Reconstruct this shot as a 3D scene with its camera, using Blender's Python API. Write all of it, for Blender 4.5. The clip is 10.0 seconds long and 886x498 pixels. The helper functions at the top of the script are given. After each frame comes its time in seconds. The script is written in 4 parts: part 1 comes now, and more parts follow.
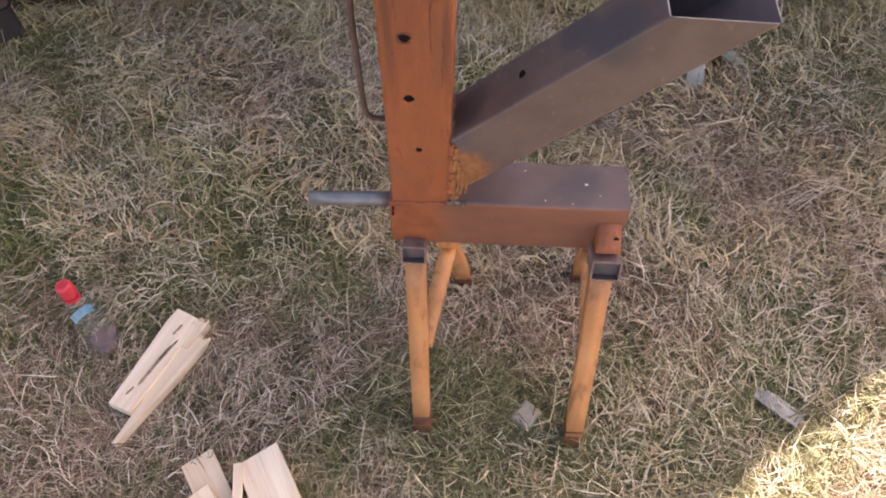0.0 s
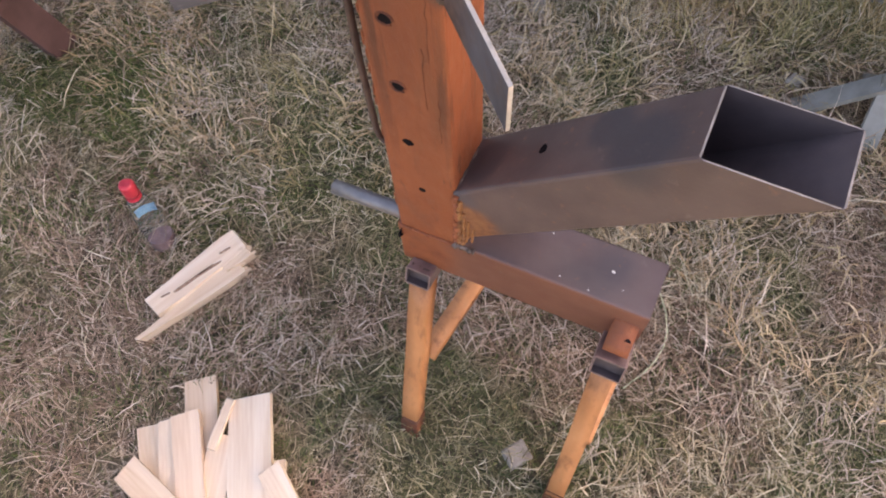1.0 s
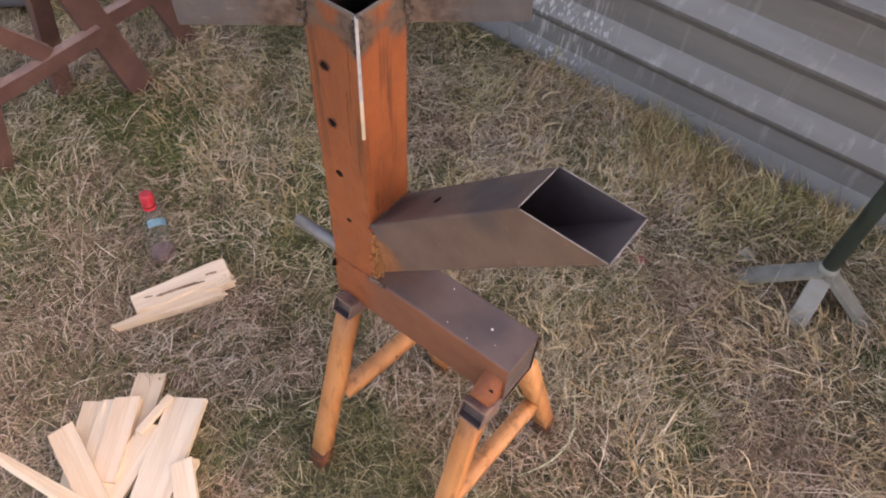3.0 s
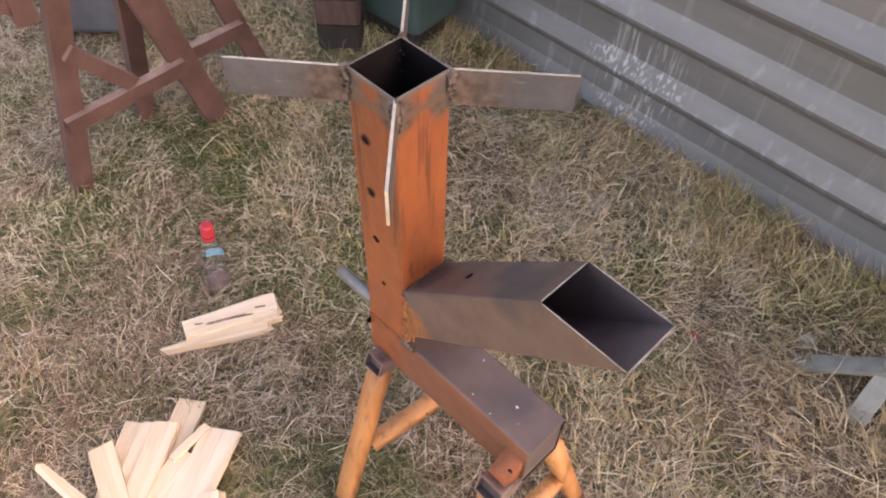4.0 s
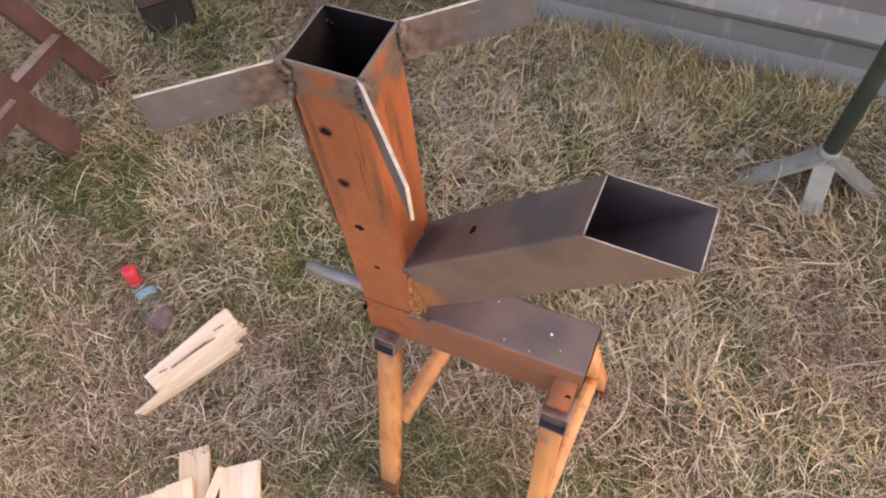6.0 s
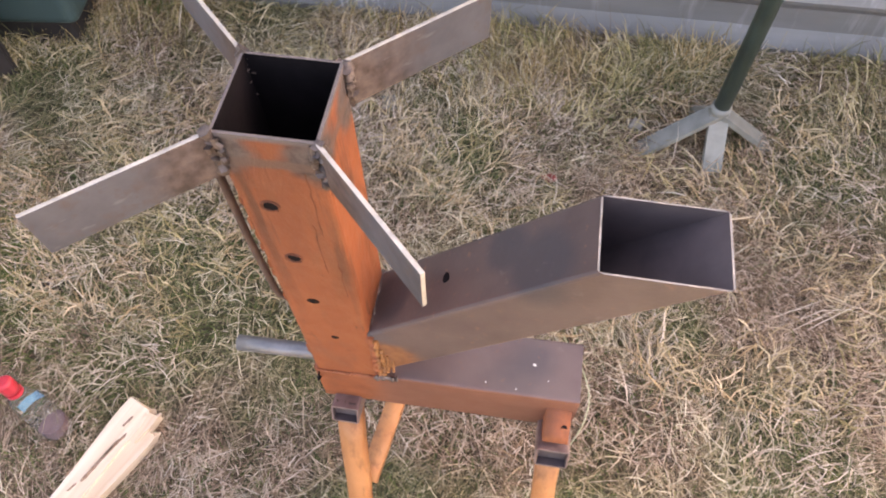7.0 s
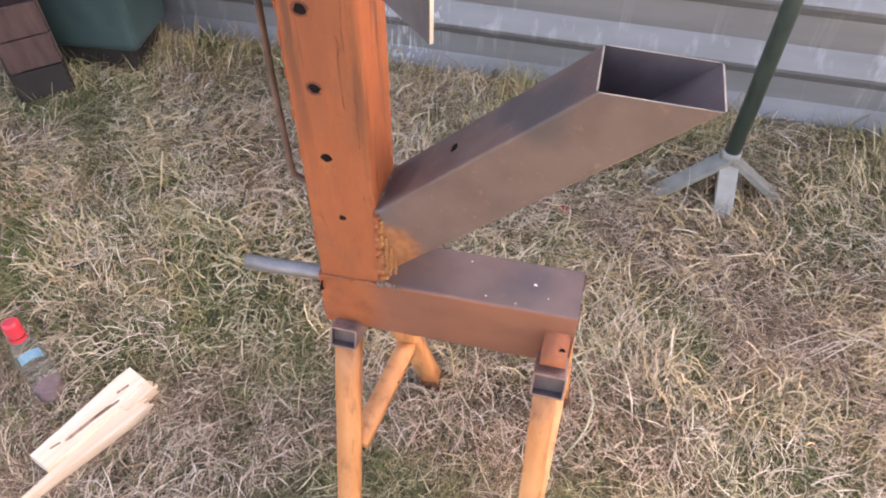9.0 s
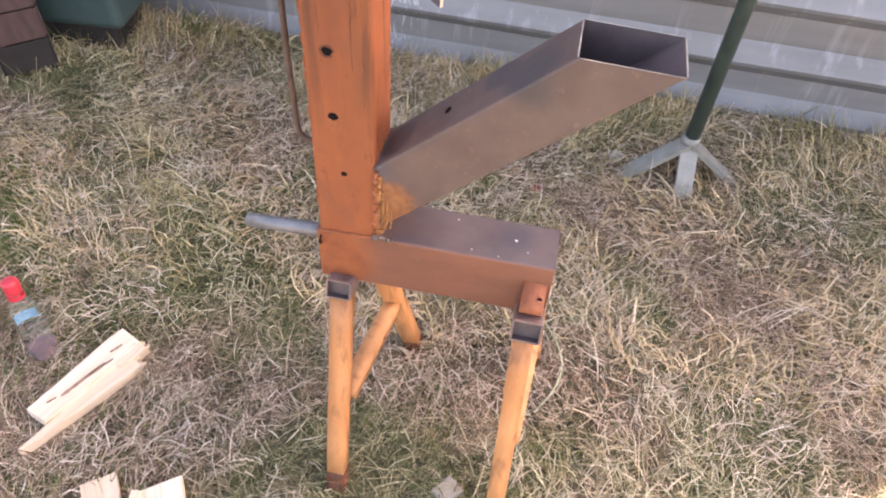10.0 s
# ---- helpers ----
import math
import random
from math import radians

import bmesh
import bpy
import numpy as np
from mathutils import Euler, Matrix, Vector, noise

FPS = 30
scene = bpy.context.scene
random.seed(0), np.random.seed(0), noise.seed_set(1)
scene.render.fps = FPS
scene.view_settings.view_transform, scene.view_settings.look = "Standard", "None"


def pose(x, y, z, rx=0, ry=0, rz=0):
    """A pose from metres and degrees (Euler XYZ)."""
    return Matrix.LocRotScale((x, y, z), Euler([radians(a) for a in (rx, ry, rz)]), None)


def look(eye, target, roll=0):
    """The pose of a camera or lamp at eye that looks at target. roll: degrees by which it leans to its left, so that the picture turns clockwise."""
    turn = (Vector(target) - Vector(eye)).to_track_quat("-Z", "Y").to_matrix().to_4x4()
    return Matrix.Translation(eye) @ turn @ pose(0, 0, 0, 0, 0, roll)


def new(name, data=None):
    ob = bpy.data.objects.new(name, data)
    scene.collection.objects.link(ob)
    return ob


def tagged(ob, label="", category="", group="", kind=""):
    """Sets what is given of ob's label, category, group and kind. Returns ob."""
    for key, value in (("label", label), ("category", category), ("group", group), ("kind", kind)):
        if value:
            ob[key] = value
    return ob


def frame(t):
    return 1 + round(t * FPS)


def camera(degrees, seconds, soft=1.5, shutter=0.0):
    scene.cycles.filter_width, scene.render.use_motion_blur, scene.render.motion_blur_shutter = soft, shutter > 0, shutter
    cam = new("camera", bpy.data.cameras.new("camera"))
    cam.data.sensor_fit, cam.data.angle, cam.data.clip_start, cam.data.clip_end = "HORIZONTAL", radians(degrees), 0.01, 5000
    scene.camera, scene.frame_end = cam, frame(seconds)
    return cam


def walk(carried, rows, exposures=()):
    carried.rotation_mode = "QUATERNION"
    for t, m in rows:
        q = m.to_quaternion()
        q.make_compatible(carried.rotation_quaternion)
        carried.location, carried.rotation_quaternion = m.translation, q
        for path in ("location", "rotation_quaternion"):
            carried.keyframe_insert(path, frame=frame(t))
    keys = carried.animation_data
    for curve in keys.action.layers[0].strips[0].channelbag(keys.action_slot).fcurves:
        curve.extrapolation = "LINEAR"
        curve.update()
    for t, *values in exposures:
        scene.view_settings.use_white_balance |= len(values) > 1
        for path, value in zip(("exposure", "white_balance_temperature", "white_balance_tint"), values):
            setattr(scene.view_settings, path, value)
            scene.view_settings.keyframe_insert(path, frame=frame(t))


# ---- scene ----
cam = camera(64.1, 10.0, soft=2.0)
PATH = [
    (0, (0.082, -0.781, 1.61), (0.018, 0.307, -0.067), 0.4),
    (0.3, (0.139, -0.686, 1.592), (-0.027, 0.231, -0.177), 0.4),
    (0.5, (0.156, -0.603, 1.586), (-0.02, 0.301, -0.189), 2.6),
    (0.7, (0.189, -0.534, 1.585), (-0.097, 0.292, -0.214), -1.0),
    (1, (0.276, -0.486, 1.622), (-0.164, 0.276, -0.174), -5.5),
    (1.2, (0.36, -0.442, 1.613), (-0.174, 0.216, -0.198), -8.1),
    (1.5, (0.494, -0.45, 1.63), (-0.123, 0.133, -0.18), -5.1),
    (1.7, (0.567, -0.498, 1.647), (-0.13, 0.05, -0.146), -8.6),
    (2, (0.58, -0.549, 1.666), (-0.226, 0.046, -0.066), -13.2),
    (2.2, (0.564, -0.61, 1.687), (-0.258, 0.193, 0.051), -4.7),
    (2.5, (0.567, -0.606, 1.708), (-0.184, 0.305, 0.094), -0.4),
    (2.8, (0.575, -0.594, 1.715), (-0.077, 0.397, 0.105), 4.6),
    (3, (0.592, -0.591, 1.722), (-0.116, 0.399, 0.135), 3.7),
    (3.2, (0.605, -0.597, 1.735), (-0.223, 0.378, 0.197), 1.9),
    (4.3, (0.588, -0.486, 1.772), (-0.31, 0.402, 0.221), 1.5),
    (4.5, (0.584, -0.486, 1.774), (-0.318, 0.391, 0.219), 1.2),
    (5, (0.57, -0.477, 1.758), (-0.19, 0.438, 0.151), 1.5),
    (5.2, (0.558, -0.484, 1.762), (-0.106, 0.457, 0.127), -0.6),
    (5.5, (0.524, -0.51, 1.761), (-0.075, 0.427, 0.098), -5.9),
    (5.7, (0.482, -0.533, 1.763), (-0.095, 0.383, 0.081), -7.6),
    (6.8, (0.225, -0.41, 1.664), (-0.035, 0.572, -0.059), -1.8),
    (7, (0.224, -0.416, 1.676), (0.041, 0.584, -0.046), -1.7),
    (7.2, (0.22, -0.429, 1.686), (0.038, 0.586, -0.027), -2.8),
    (7.5, (0.21, -0.453, 1.677), (0.056, 0.546, -0.049), -1.2),
    (8, (0.192, -0.507, 1.612), (0.025, 0.618, -0.033), 1.5),
    (8.2, (0.193, -0.524, 1.565), (0.035, 0.632, -0.059), 1.8),
    (8.5, (0.213, -0.586, 1.493), (0.054, 0.562, -0.138), 2.7),
    (8.7, (0.245, -0.636, 1.482), (0.025, 0.573, -0.096), 2.4),
    (9, (0.3, -0.717, 1.49), (0.003, 0.595, 0.01), 0.9),
    (9.2, (0.323, -0.751, 1.495), (0.032, 0.571, 0.023), 0.6),
    (9.5, (0.323, -0.786, 1.52), (0.103, 0.549, 0.047), 1.7),
    (9.7, (0.314, -0.813, 1.515), (0.129, 0.516, 0.032), 2.7),
    (10, (0.285, -0.847, 1.525), (0.09, 0.481, 0.042), 4.9),
]
walk(cam, [(t, look(eye, target, roll)) for t, eye, target, roll in PATH],
     [(t, stops, kelvin, 27) for t, stops, kelvin in (
         (0.0, 2.30, 8100), (1.5, 2.35, 7800), (3.0, 2.27, 8900), (4.5, 2.69, 9150), (5.5, 2.53, 9400), (7.0, 2.93, 8550), (8.5, 3.01, 8250), (10.0, 3.07, 8250))])

# ---- world and sun: the sun stands behind a shed whose unseen parts are added to shade the yard ----
world = bpy.data.worlds.new("world")
scene.world = world
world.use_nodes = True
wn = world.node_tree.nodes
sky = wn.new("ShaderNodeTexSky")
sky.sky_type, sky.sun_disc = "NISHITA", False
SUN_ELEV, SUN_AZ = 36.0, 36.9          # degrees; azimuth from +x towards +y
sky.sun_elevation, sky.sun_rotation = radians(SUN_ELEV), radians(90 - SUN_AZ)
sky.dust_density = 2.5
world.node_tree.links.new(sky.outputs[0], wn["Background"].inputs[0])
wn["Background"].inputs[1].default_value = 0.115
sun = new("sun", bpy.data.lights.new("sun", "SUN"))
sun.data.energy, sun.data.angle, sun.data.color = 5.0, radians(0.6), (1.0, 0.995, 0.98)
sun.matrix_world = look((6 * math.cos(radians(SUN_AZ)), 6 * math.sin(radians(SUN_AZ)), 6 * math.tan(radians(SUN_ELEV))), (0, 0, 0))


# ---- materials ----
def ramp(n, stops):
    r = n.new("ShaderNodeValToRGB")
    e = r.color_ramp.elements
    while len(e) < len(stops):
        e.new(0.5)
    for el, (p, c) in zip(e, stops):
        el.position, el.color = p, (*c, 1)
    return r


class Mat:
    """A node material built step by step."""

    def __init__(self, name, rough=0.6, metal=0.0):
        self.m = bpy.data.materials.new(name)
        self.m.use_nodes = True
        self.n, self.l = self.m.node_tree.nodes, self.m.node_tree.links
        self.b = self.n["Principled BSDF"]
        self.b.inputs["Roughness"].default_value = rough
        self.b.inputs["Metallic"].default_value = metal
        self.co = self.n.new("ShaderNodeTexCoord").outputs["Object"]

    def noise(self, scale, detail=4, stretch=None, rough=0.6):
        t = self.n.new("ShaderNodeTexNoise")
        t.inputs["Scale"].default_value, t.inputs["Detail"].default_value = scale, detail
        t.inputs["Roughness"].default_value = rough
        src = self.co
        if stretch:
            mp = self.n.new("ShaderNodeMapping")
            mp.inputs["Scale"].default_value = stretch
            self.l.new(self.co, mp.inputs[0])
            src = mp.outputs[0]
        self.l.new(src, t.inputs["Vector"])
        return t.outputs["Fac"]

    def col(self, fac, stops):
        r = ramp(self.n, stops)
        self.l.new(fac, r.inputs[0])
        return r.outputs[0]

    def mix(self, fac, a, b, mode="MIX"):
        x = self.n.new("ShaderNodeMix")
        x.data_type, x.blend_type = "RGBA", mode
        for v, i in ((fac, 0), (a, 6), (b, 7)):
            if isinstance(v, (int, float)):
                x.inputs[i].default_value = v
            elif isinstance(v, tuple):
                x.inputs[i].default_value = (*v, 1)
            else:
                self.l.new(v, x.inputs[i])
        return x.outputs[2]

    def base(self, c):
        if isinstance(c, tuple):
            self.b.inputs["Base Color"].default_value = (*c, 1)
        else:
            self.l.new(c, self.b.inputs["Base Color"])
        return self

    def rough(self, fac, lo, hi):
        r = self.n.new("ShaderNodeMapRange")
        r.inputs[3].default_value, r.inputs[4].default_value = lo, hi
        self.l.new(fac, r.inputs[0])
        self.l.new(r.outputs[0], self.b.inputs["Roughness"])
        return self

    def bump(self, fac, strength, dist=0.002):
        b = self.n.new("ShaderNodeBump")
        b.inputs["Strength"].default_value, b.inputs["Distance"].default_value = strength, dist
        self.l.new(fac, b.inputs["Height"])
        self.l.new(b.outputs[0], self.b.inputs["Normal"])
        return self

    def sphere(self, centre, radius, wobble=0.3):
        """1 within an uneven blot round a place of the thing, 0 outside."""
        d = self.n.new("ShaderNodeVectorMath")
        d.operation = "DISTANCE"
        self.l.new(self.co, d.inputs[0])
        d.inputs[1].default_value = centre
        s = self.n.new("ShaderNodeMath")
        s.operation = "MULTIPLY_ADD"
        self.l.new(self.noise(14, 4), s.inputs[0])
        s.inputs[1].default_value = wobble * radius * 2
        self.l.new(d.outputs["Value"], s.inputs[2])
        r = self.n.new("ShaderNodeMapRange")
        r.interpolation_type = "SMOOTHSTEP"
        r.inputs[1].default_value, r.inputs[2].default_value = radius * (0.7 + wobble), radius * (1.35 + wobble)
        r.inputs[3].default_value, r.inputs[4].default_value = 1, 0
        self.l.new(s.outputs[0], r.inputs[0])
        return r.outputs[0]


ORANGE = [(0.22, (0.165, 0.046, 0.020)), (0.48, (0.310, 0.086, 0.030)), (0.78, (0.410, 0.128, 0.045))]


def orange_steel(name, heat=False):
    k = Mat(name, 0.55)
    c = k.col(k.noise(5, 5, (1, 1, 0.25)), ORANGE)
    streak = k.col(k.noise(32, 6, (1, 1, 0.16), 0.65), [(0.52, (0, 0, 0)), (0.72, (0.8, 0.8, 0.8))])
    c = k.mix(streak, c, (0.17, 0.062, 0.026))
    pale = k.col(k.noise(45, 5, (1, 1, 0.40), 0.65), [(0.66, (0, 0, 0)), (0.82, (0.55, 0.55, 0.55))])
    c = k.mix(pale, c, (0.44, 0.19, 0.085))
    crack = k.col(k.noise(20, 7, (1, 1, 0.35), 0.75), [(0.60, (0, 0, 0)), (0.64, (0.9, 0.9, 0.9)), (0.70, (0.25, 0.25, 0.25))])
    c = k.mix(crack, c, (0.13, 0.040, 0.018))
    blotch = k.col(k.noise(16, 6, (1, 1, 0.6), 0.65), [(0.50, (0, 0, 0)), (0.64, (0.75, 0.75, 0.75))])
    c = k.mix(blotch, c, (0.225, 0.070, 0.032))
    speck = k.col(k.noise(260, 2), [(0.68, (0, 0, 0)), (0.76, (0.8, 0.8, 0.8))])
    c = k.mix(speck, c, (0.10, 0.045, 0.02))
    if heat:
        burnt = k.n.new("ShaderNodeSeparateXYZ")
        k.l.new(k.co, burnt.inputs[0])
        zone = k.n.new("ShaderNodeMapRange")
        zone.inputs[1].default_value, zone.inputs[2].default_value = 0.80, 1.05
        k.l.new(burnt.outputs[2], zone.inputs[0])
        tear = k.n.new("ShaderNodeMath")
        tear.operation = "MULTIPLY"
        k.l.new(k.col(k.noise(34, 6, (1, 1, 0.07), 0.6), [(0.53, (0, 0, 0)), (0.60, (0.85, 0.85, 0.85))]), tear.inputs[0])
        k.l.new(zone.outputs[0], tear.inputs[1])
        c = k.mix(tear.outputs[0], c, (0.105, 0.036, 0.018))
        for sx in (-1, 1):
            for sy in (-1, 1):
                c = k.mix(k.sphere((sx * 0.05, sy * 0.05, 1.168), 0.036, 0.8), c, k.col(k.noise(70, 5, None, 0.7), [(0.35, (0.045, 0.030, 0.026)), (0.65, (0.135, 0.105, 0.092))]))
        sep = k.n.new("ShaderNodeSeparateXYZ")
        k.l.new(k.co, sep.inputs[0])
        top = k.n.new("ShaderNodeMapRange")
        top.inputs[1].default_value, top.inputs[2].default_value = 1.189, 1.194
        k.l.new(sep.outputs[2], top.inputs[0])
        c = k.mix(top.outputs[0], c, (0.135, 0.112, 0.104))
        wob = k.n.new("ShaderNodeMath")
        wob.operation = "MULTIPLY_ADD"
        k.l.new(k.noise(25, 4), wob.inputs[0])
        wob.inputs[1].default_value = 0.012
        k.l.new(sep.outputs[2], wob.inputs[2])
        sh = k.n.new("ShaderNodeMath")
        sh.operation = "SUBTRACT"
        sh.inputs[1].default_value = 1.165
        k.l.new(wob.outputs[0], sh.inputs[0])
        ab = k.n.new("ShaderNodeMath")
        ab.operation = "ABSOLUTE"
        k.l.new(sh.outputs[0], ab.inputs[0])
        mr = k.n.new("ShaderNodeMapRange")
        mr.inputs[1].default_value, mr.inputs[2].default_value, mr.inputs[3].default_value, mr.inputs[4].default_value = 0.004, 0.008, 0.85, 0.0
        k.l.new(ab.outputs[0], mr.inputs[0])
        c = k.mix(mr.outputs[0], c, (0.13, 0.080, 0.060))
    k.base(c).rough(k.noise(30), 0.42, 0.72).bump(k.noise(48, 7, (1, 1, 0.35), 0.7), 0.75, 0.005)
    return k.m


def dark_primer(name, orange_at, r, front_red=False, spots=()):
    k = Mat(name, 0.5, 0.15)
    tones = ((0.125, 0.088, 0.084), (0.165, 0.118, 0.112), (0.205, 0.150, 0.140)) if front_red else ((0.086, 0.060, 0.054), (0.116, 0.081, 0.073), (0.150, 0.104, 0.092))
    c = k.col(k.noise(7, 5), list(zip((0.3, 0.55, 0.75), tones)))
    c = k.mix(k.col(k.noise(4.5, 2, (1, 1, 1), 0.3), [(0.56, (0, 0, 0)), (0.60, (0.85, 0.85, 0.85))]), c, (0.100, 0.086, 0.092))
    c = k.mix(k.col(k.noise(90, 4), [(0.62, (0, 0, 0)), (0.78, (0.7, 0.7, 0.7))]), c, (0.27, 0.13, 0.075))
    c = k.mix(k.col(k.noise(11, 3, None, 0.4), [(0.48, (0, 0, 0)), (0.62, (0.55, 0.55, 0.55))]), c, (0.185, 0.140, 0.132) if front_red else (0.150, 0.108, 0.094))
    if front_red:
        geo = k.n.new("ShaderNodeNewGeometry")
        sep = k.n.new("ShaderNodeSeparateXYZ")
        k.l.new(geo.outputs["Normal"], sep.inputs[0])
        f = k.n.new("ShaderNodeMapRange")
        f.inputs[1].default_value, f.inputs[2].default_value = 0.3, 0.7
        inv = k.n.new("ShaderNodeMath")
        inv.operation = "MULTIPLY"
        inv.inputs[1].default_value = -1
        k.l.new(sep.outputs[1], inv.inputs[0])
        k.l.new(inv.outputs[0], f.inputs[0])
        c = k.mix(f.outputs[0], c, k.col(k.noise(9, 5, (0.4, 1, 1)), [(0.3, (0.160, 0.066, 0.043)), (0.7, (0.240, 0.100, 0.064))]))
    for spot, rad in spots:
        c = k.mix(k.sphere(spot, rad, 0.2), c, (0.070, 0.060, 0.063))
    oc = k.col(k.noise(20, 5), ORANGE) if front_red else k.col(k.noise(55, 5), [(0.3, (0.17, 0.060, 0.024)), (0.5, (0.30, 0.112, 0.040)), (0.7, (0.40, 0.172, 0.064))])
    fade = k.n.new("ShaderNodeMath")
    fade.operation = "MULTIPLY"
    k.l.new(k.sphere(orange_at, r, 0.5), fade.inputs[0])
    fade.inputs[1].default_value = 0.85
    c = k.mix(fade.outputs[0], c, oc)
    scuff = k.col(k.noise(38, 5, (1, 1, 1), 0.7), [(0.63, (0, 0, 0)), (0.74, (0.5, 0.5, 0.5))])
    c = k.mix(scuff, c, (0.21, 0.165, 0.150))
    k.base(c).rough(k.noise(25), 0.36, 0.62).bump(k.noise(180, 5), 0.2)
    return k.m


def plain(name, lo, hi, scale=20, rough=(0.5, 0.7), metal=0.0, bump=0.2, bscale=120, stretch=None):
    k = Mat(name, 0.6, metal)
    f = k.noise(scale, 5, stretch)
    k.base(k.col(f, [(0.3, lo), (0.7, hi)])).rough(k.noise(scale * 2), *rough).bump(k.noise(bscale, 4, stretch), bump)
    return k.m


M_COLUMN = orange_steel("orange_scaled_steel_column", True)
M_ORANGE = orange_steel("orange_scaled_steel")
M_FEED = dark_primer("dark_brown_steel_feed", (0.062, -0.05, 0.705), 0.058, False, (((0.262, -0.02, 0.985), 0.045), ((0.222, 0.02, 0.948), 0.030), ((0.075, 0.0, 0.81), 0.035)))
M_BASE = dark_primer("dark_brown_steel_base", (-0.05, -0.06, 0.56), 0.085, True)
M_SOOT = plain("soot_black", (0.006, 0.005, 0.005), (0.015, 0.011, 0.012), 30, (0.7, 0.9))
M_SOOT.node_tree.nodes["Principled BSDF"].inputs["Specular IOR Level"].default_value = 0.08
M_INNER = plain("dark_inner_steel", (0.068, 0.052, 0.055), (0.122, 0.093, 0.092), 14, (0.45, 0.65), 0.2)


def burnt_plate():
    k = Mat("bare_grey_flat_bar", 0.55)
    c = k.col(k.noise(14, 5), [(0.35, (0.052, 0.052, 0.060)), (0.65, (0.092, 0.091, 0.101))])
    c = k.mix(k.col(k.noise(38, 6, None, 0.7), [(0.52, (0, 0, 0)), (0.66, (0.7, 0.7, 0.7))]), c, (0.085, 0.060, 0.050))
    c = k.mix(k.sphere((0, 0, 1.16), 0.125, 0.5), c, k.col(k.noise(60, 5), [(0.35, (0.050, 0.030, 0.024)), (0.65, (0.15, 0.105, 0.085))]))
    c = k.mix(k.col(k.noise(120, 3, (0.2, 0.2, 1)), [(0.64, (0, 0, 0)), (0.74, (0.5, 0.5, 0.5))]), c, (0.165, 0.16, 0.165))
    k.base(c).rough(k.noise(30), 0.50, 0.75).bump(k.noise(90, 5), 0.2)
    return k.m


M_GREYPLATE = burnt_plate()
M_SKYCUT = plain("sky_bright_cut_edge", (0.38, 0.345, 0.295), (0.62, 0.57, 0.49), 60, (0.3, 0.5), 0.3, 0.1)
M_GOLD = plain("golden_burnt_weld", (0.22, 0.082, 0.028), (0.42, 0.185, 0.066), 80, (0.4, 0.6), 0.2, 0.4, 200)
M_RIM = plain("worn_cut_rim", (0.22, 0.20, 0.18), (0.44, 0.40, 0.36), 40, (0.35, 0.5), 0.3, 0.1)
M_WELD = plain("weld_metal", (0.060, 0.047, 0.043), (0.20, 0.150, 0.125), 90, (0.35, 0.6), 0.5, 0.5, 300)
M_GALV = plain("dull_grey_steel_pipe", (0.150, 0.145, 0.145), (0.27, 0.26, 0.255), 25, (0.35, 0.55), 0.45, 0.1)
M_SLEEVE = plain("grey_brown_sleeve_steel", (0.16, 0.108, 0.098), (0.29, 0.20, 0.18), 40, (0.4, 0.6), 0.3)
M_PLUG = plain("brown_plug_steel", (0.085, 0.060, 0.054), (0.135, 0.098, 0.090), 40, (0.6, 0.8))
M_FOOT = plain("dark_burnt_foot", (0.085, 0.030, 0.014), (0.20, 0.065, 0.026), 60, (0.6, 0.8))
M_SCORE = plain("dark_score", (0.090, 0.030, 0.015), (0.20, 0.060, 0.026), 60, (0.7, 0.9))
M_BAR = plain("brown_rusty_bar", (0.055, 0.032, 0.024), (0.14, 0.085, 0.062), 30, (0.6, 0.8))
M_WHITE = plain("white_chip", (0.75, 0.73, 0.7), (0.85, 0.83, 0.8), 50)


def leg_paint():
    k = Mat("ochre_orange_leg_steel", 0.55)
    c = k.col(k.noise(9, 5, (1, 1, 0.3)), [(0.3, (0.42, 0.160, 0.055)), (0.55, (0.58, 0.250, 0.098)), (0.75, (0.68, 0.325, 0.140))])
    c = k.mix(k.col(k.noise(38, 5, (1, 1, 0.13)), [(0.52, (0, 0, 0)), (0.74, (0.85, 0.85, 0.85))]), c, (0.19, 0.070, 0.028))
    k.base(c).rough(k.noise(30), 0.45, 0.7).bump(k.noise(150, 5), 0.25)
    return k.m


M_LEG = leg_paint()


def pine():
    k = Mat("fresh_split_pine", 0.7)
    inf = k.n.new("ShaderNodeObjectInfo").outputs["Random"]
    g = k.noise(9, 6, (0.35, 7, 7), 0.55)
    c = k.col(g, [(0.28, (0.72, 0.56, 0.40)), (0.5, (0.84, 0.71, 0.56)), (0.7, (0.90, 0.80, 0.67))])
    tint = k.col(inf, [(0.0, (0.88, 0.80, 0.71)), (0.5, (1, 0.97, 0.92)), (1.0, (1.0, 0.88, 0.78))])
    c = k.mix(1.0, c, tint, "MULTIPLY")
    k.base(c).bump(k.noise(30, 6, (0.4, 6, 6)), 0.5, 0.003)
    return k.m


M_PINE = pine()
M_SPLIT = plain("torn_bark_and_crack_shade", (0.20, 0.115, 0.070), (0.42, 0.28, 0.19), 30, (0.8, 0.9), 0, 0.7, 60, (0.4, 5, 5))
M_TRESTLE = plain("red_brown_stained_wood", (0.074, 0.034, 0.028), (0.150, 0.074, 0.061), 9, (0.6, 0.8), 0, 0.3, 60)
M_TRESTLETOP = plain("sky_lit_pale_brown_wood", (0.20, 0.118, 0.096), (0.34, 0.225, 0.190), 16, (0.65, 0.85), 0, 0.3, 60)
M_STANDGREY = plain("grey_flat_steel", (0.20, 0.20, 0.175), (0.31, 0.305, 0.27), 20, (0.5, 0.7), 0.2)
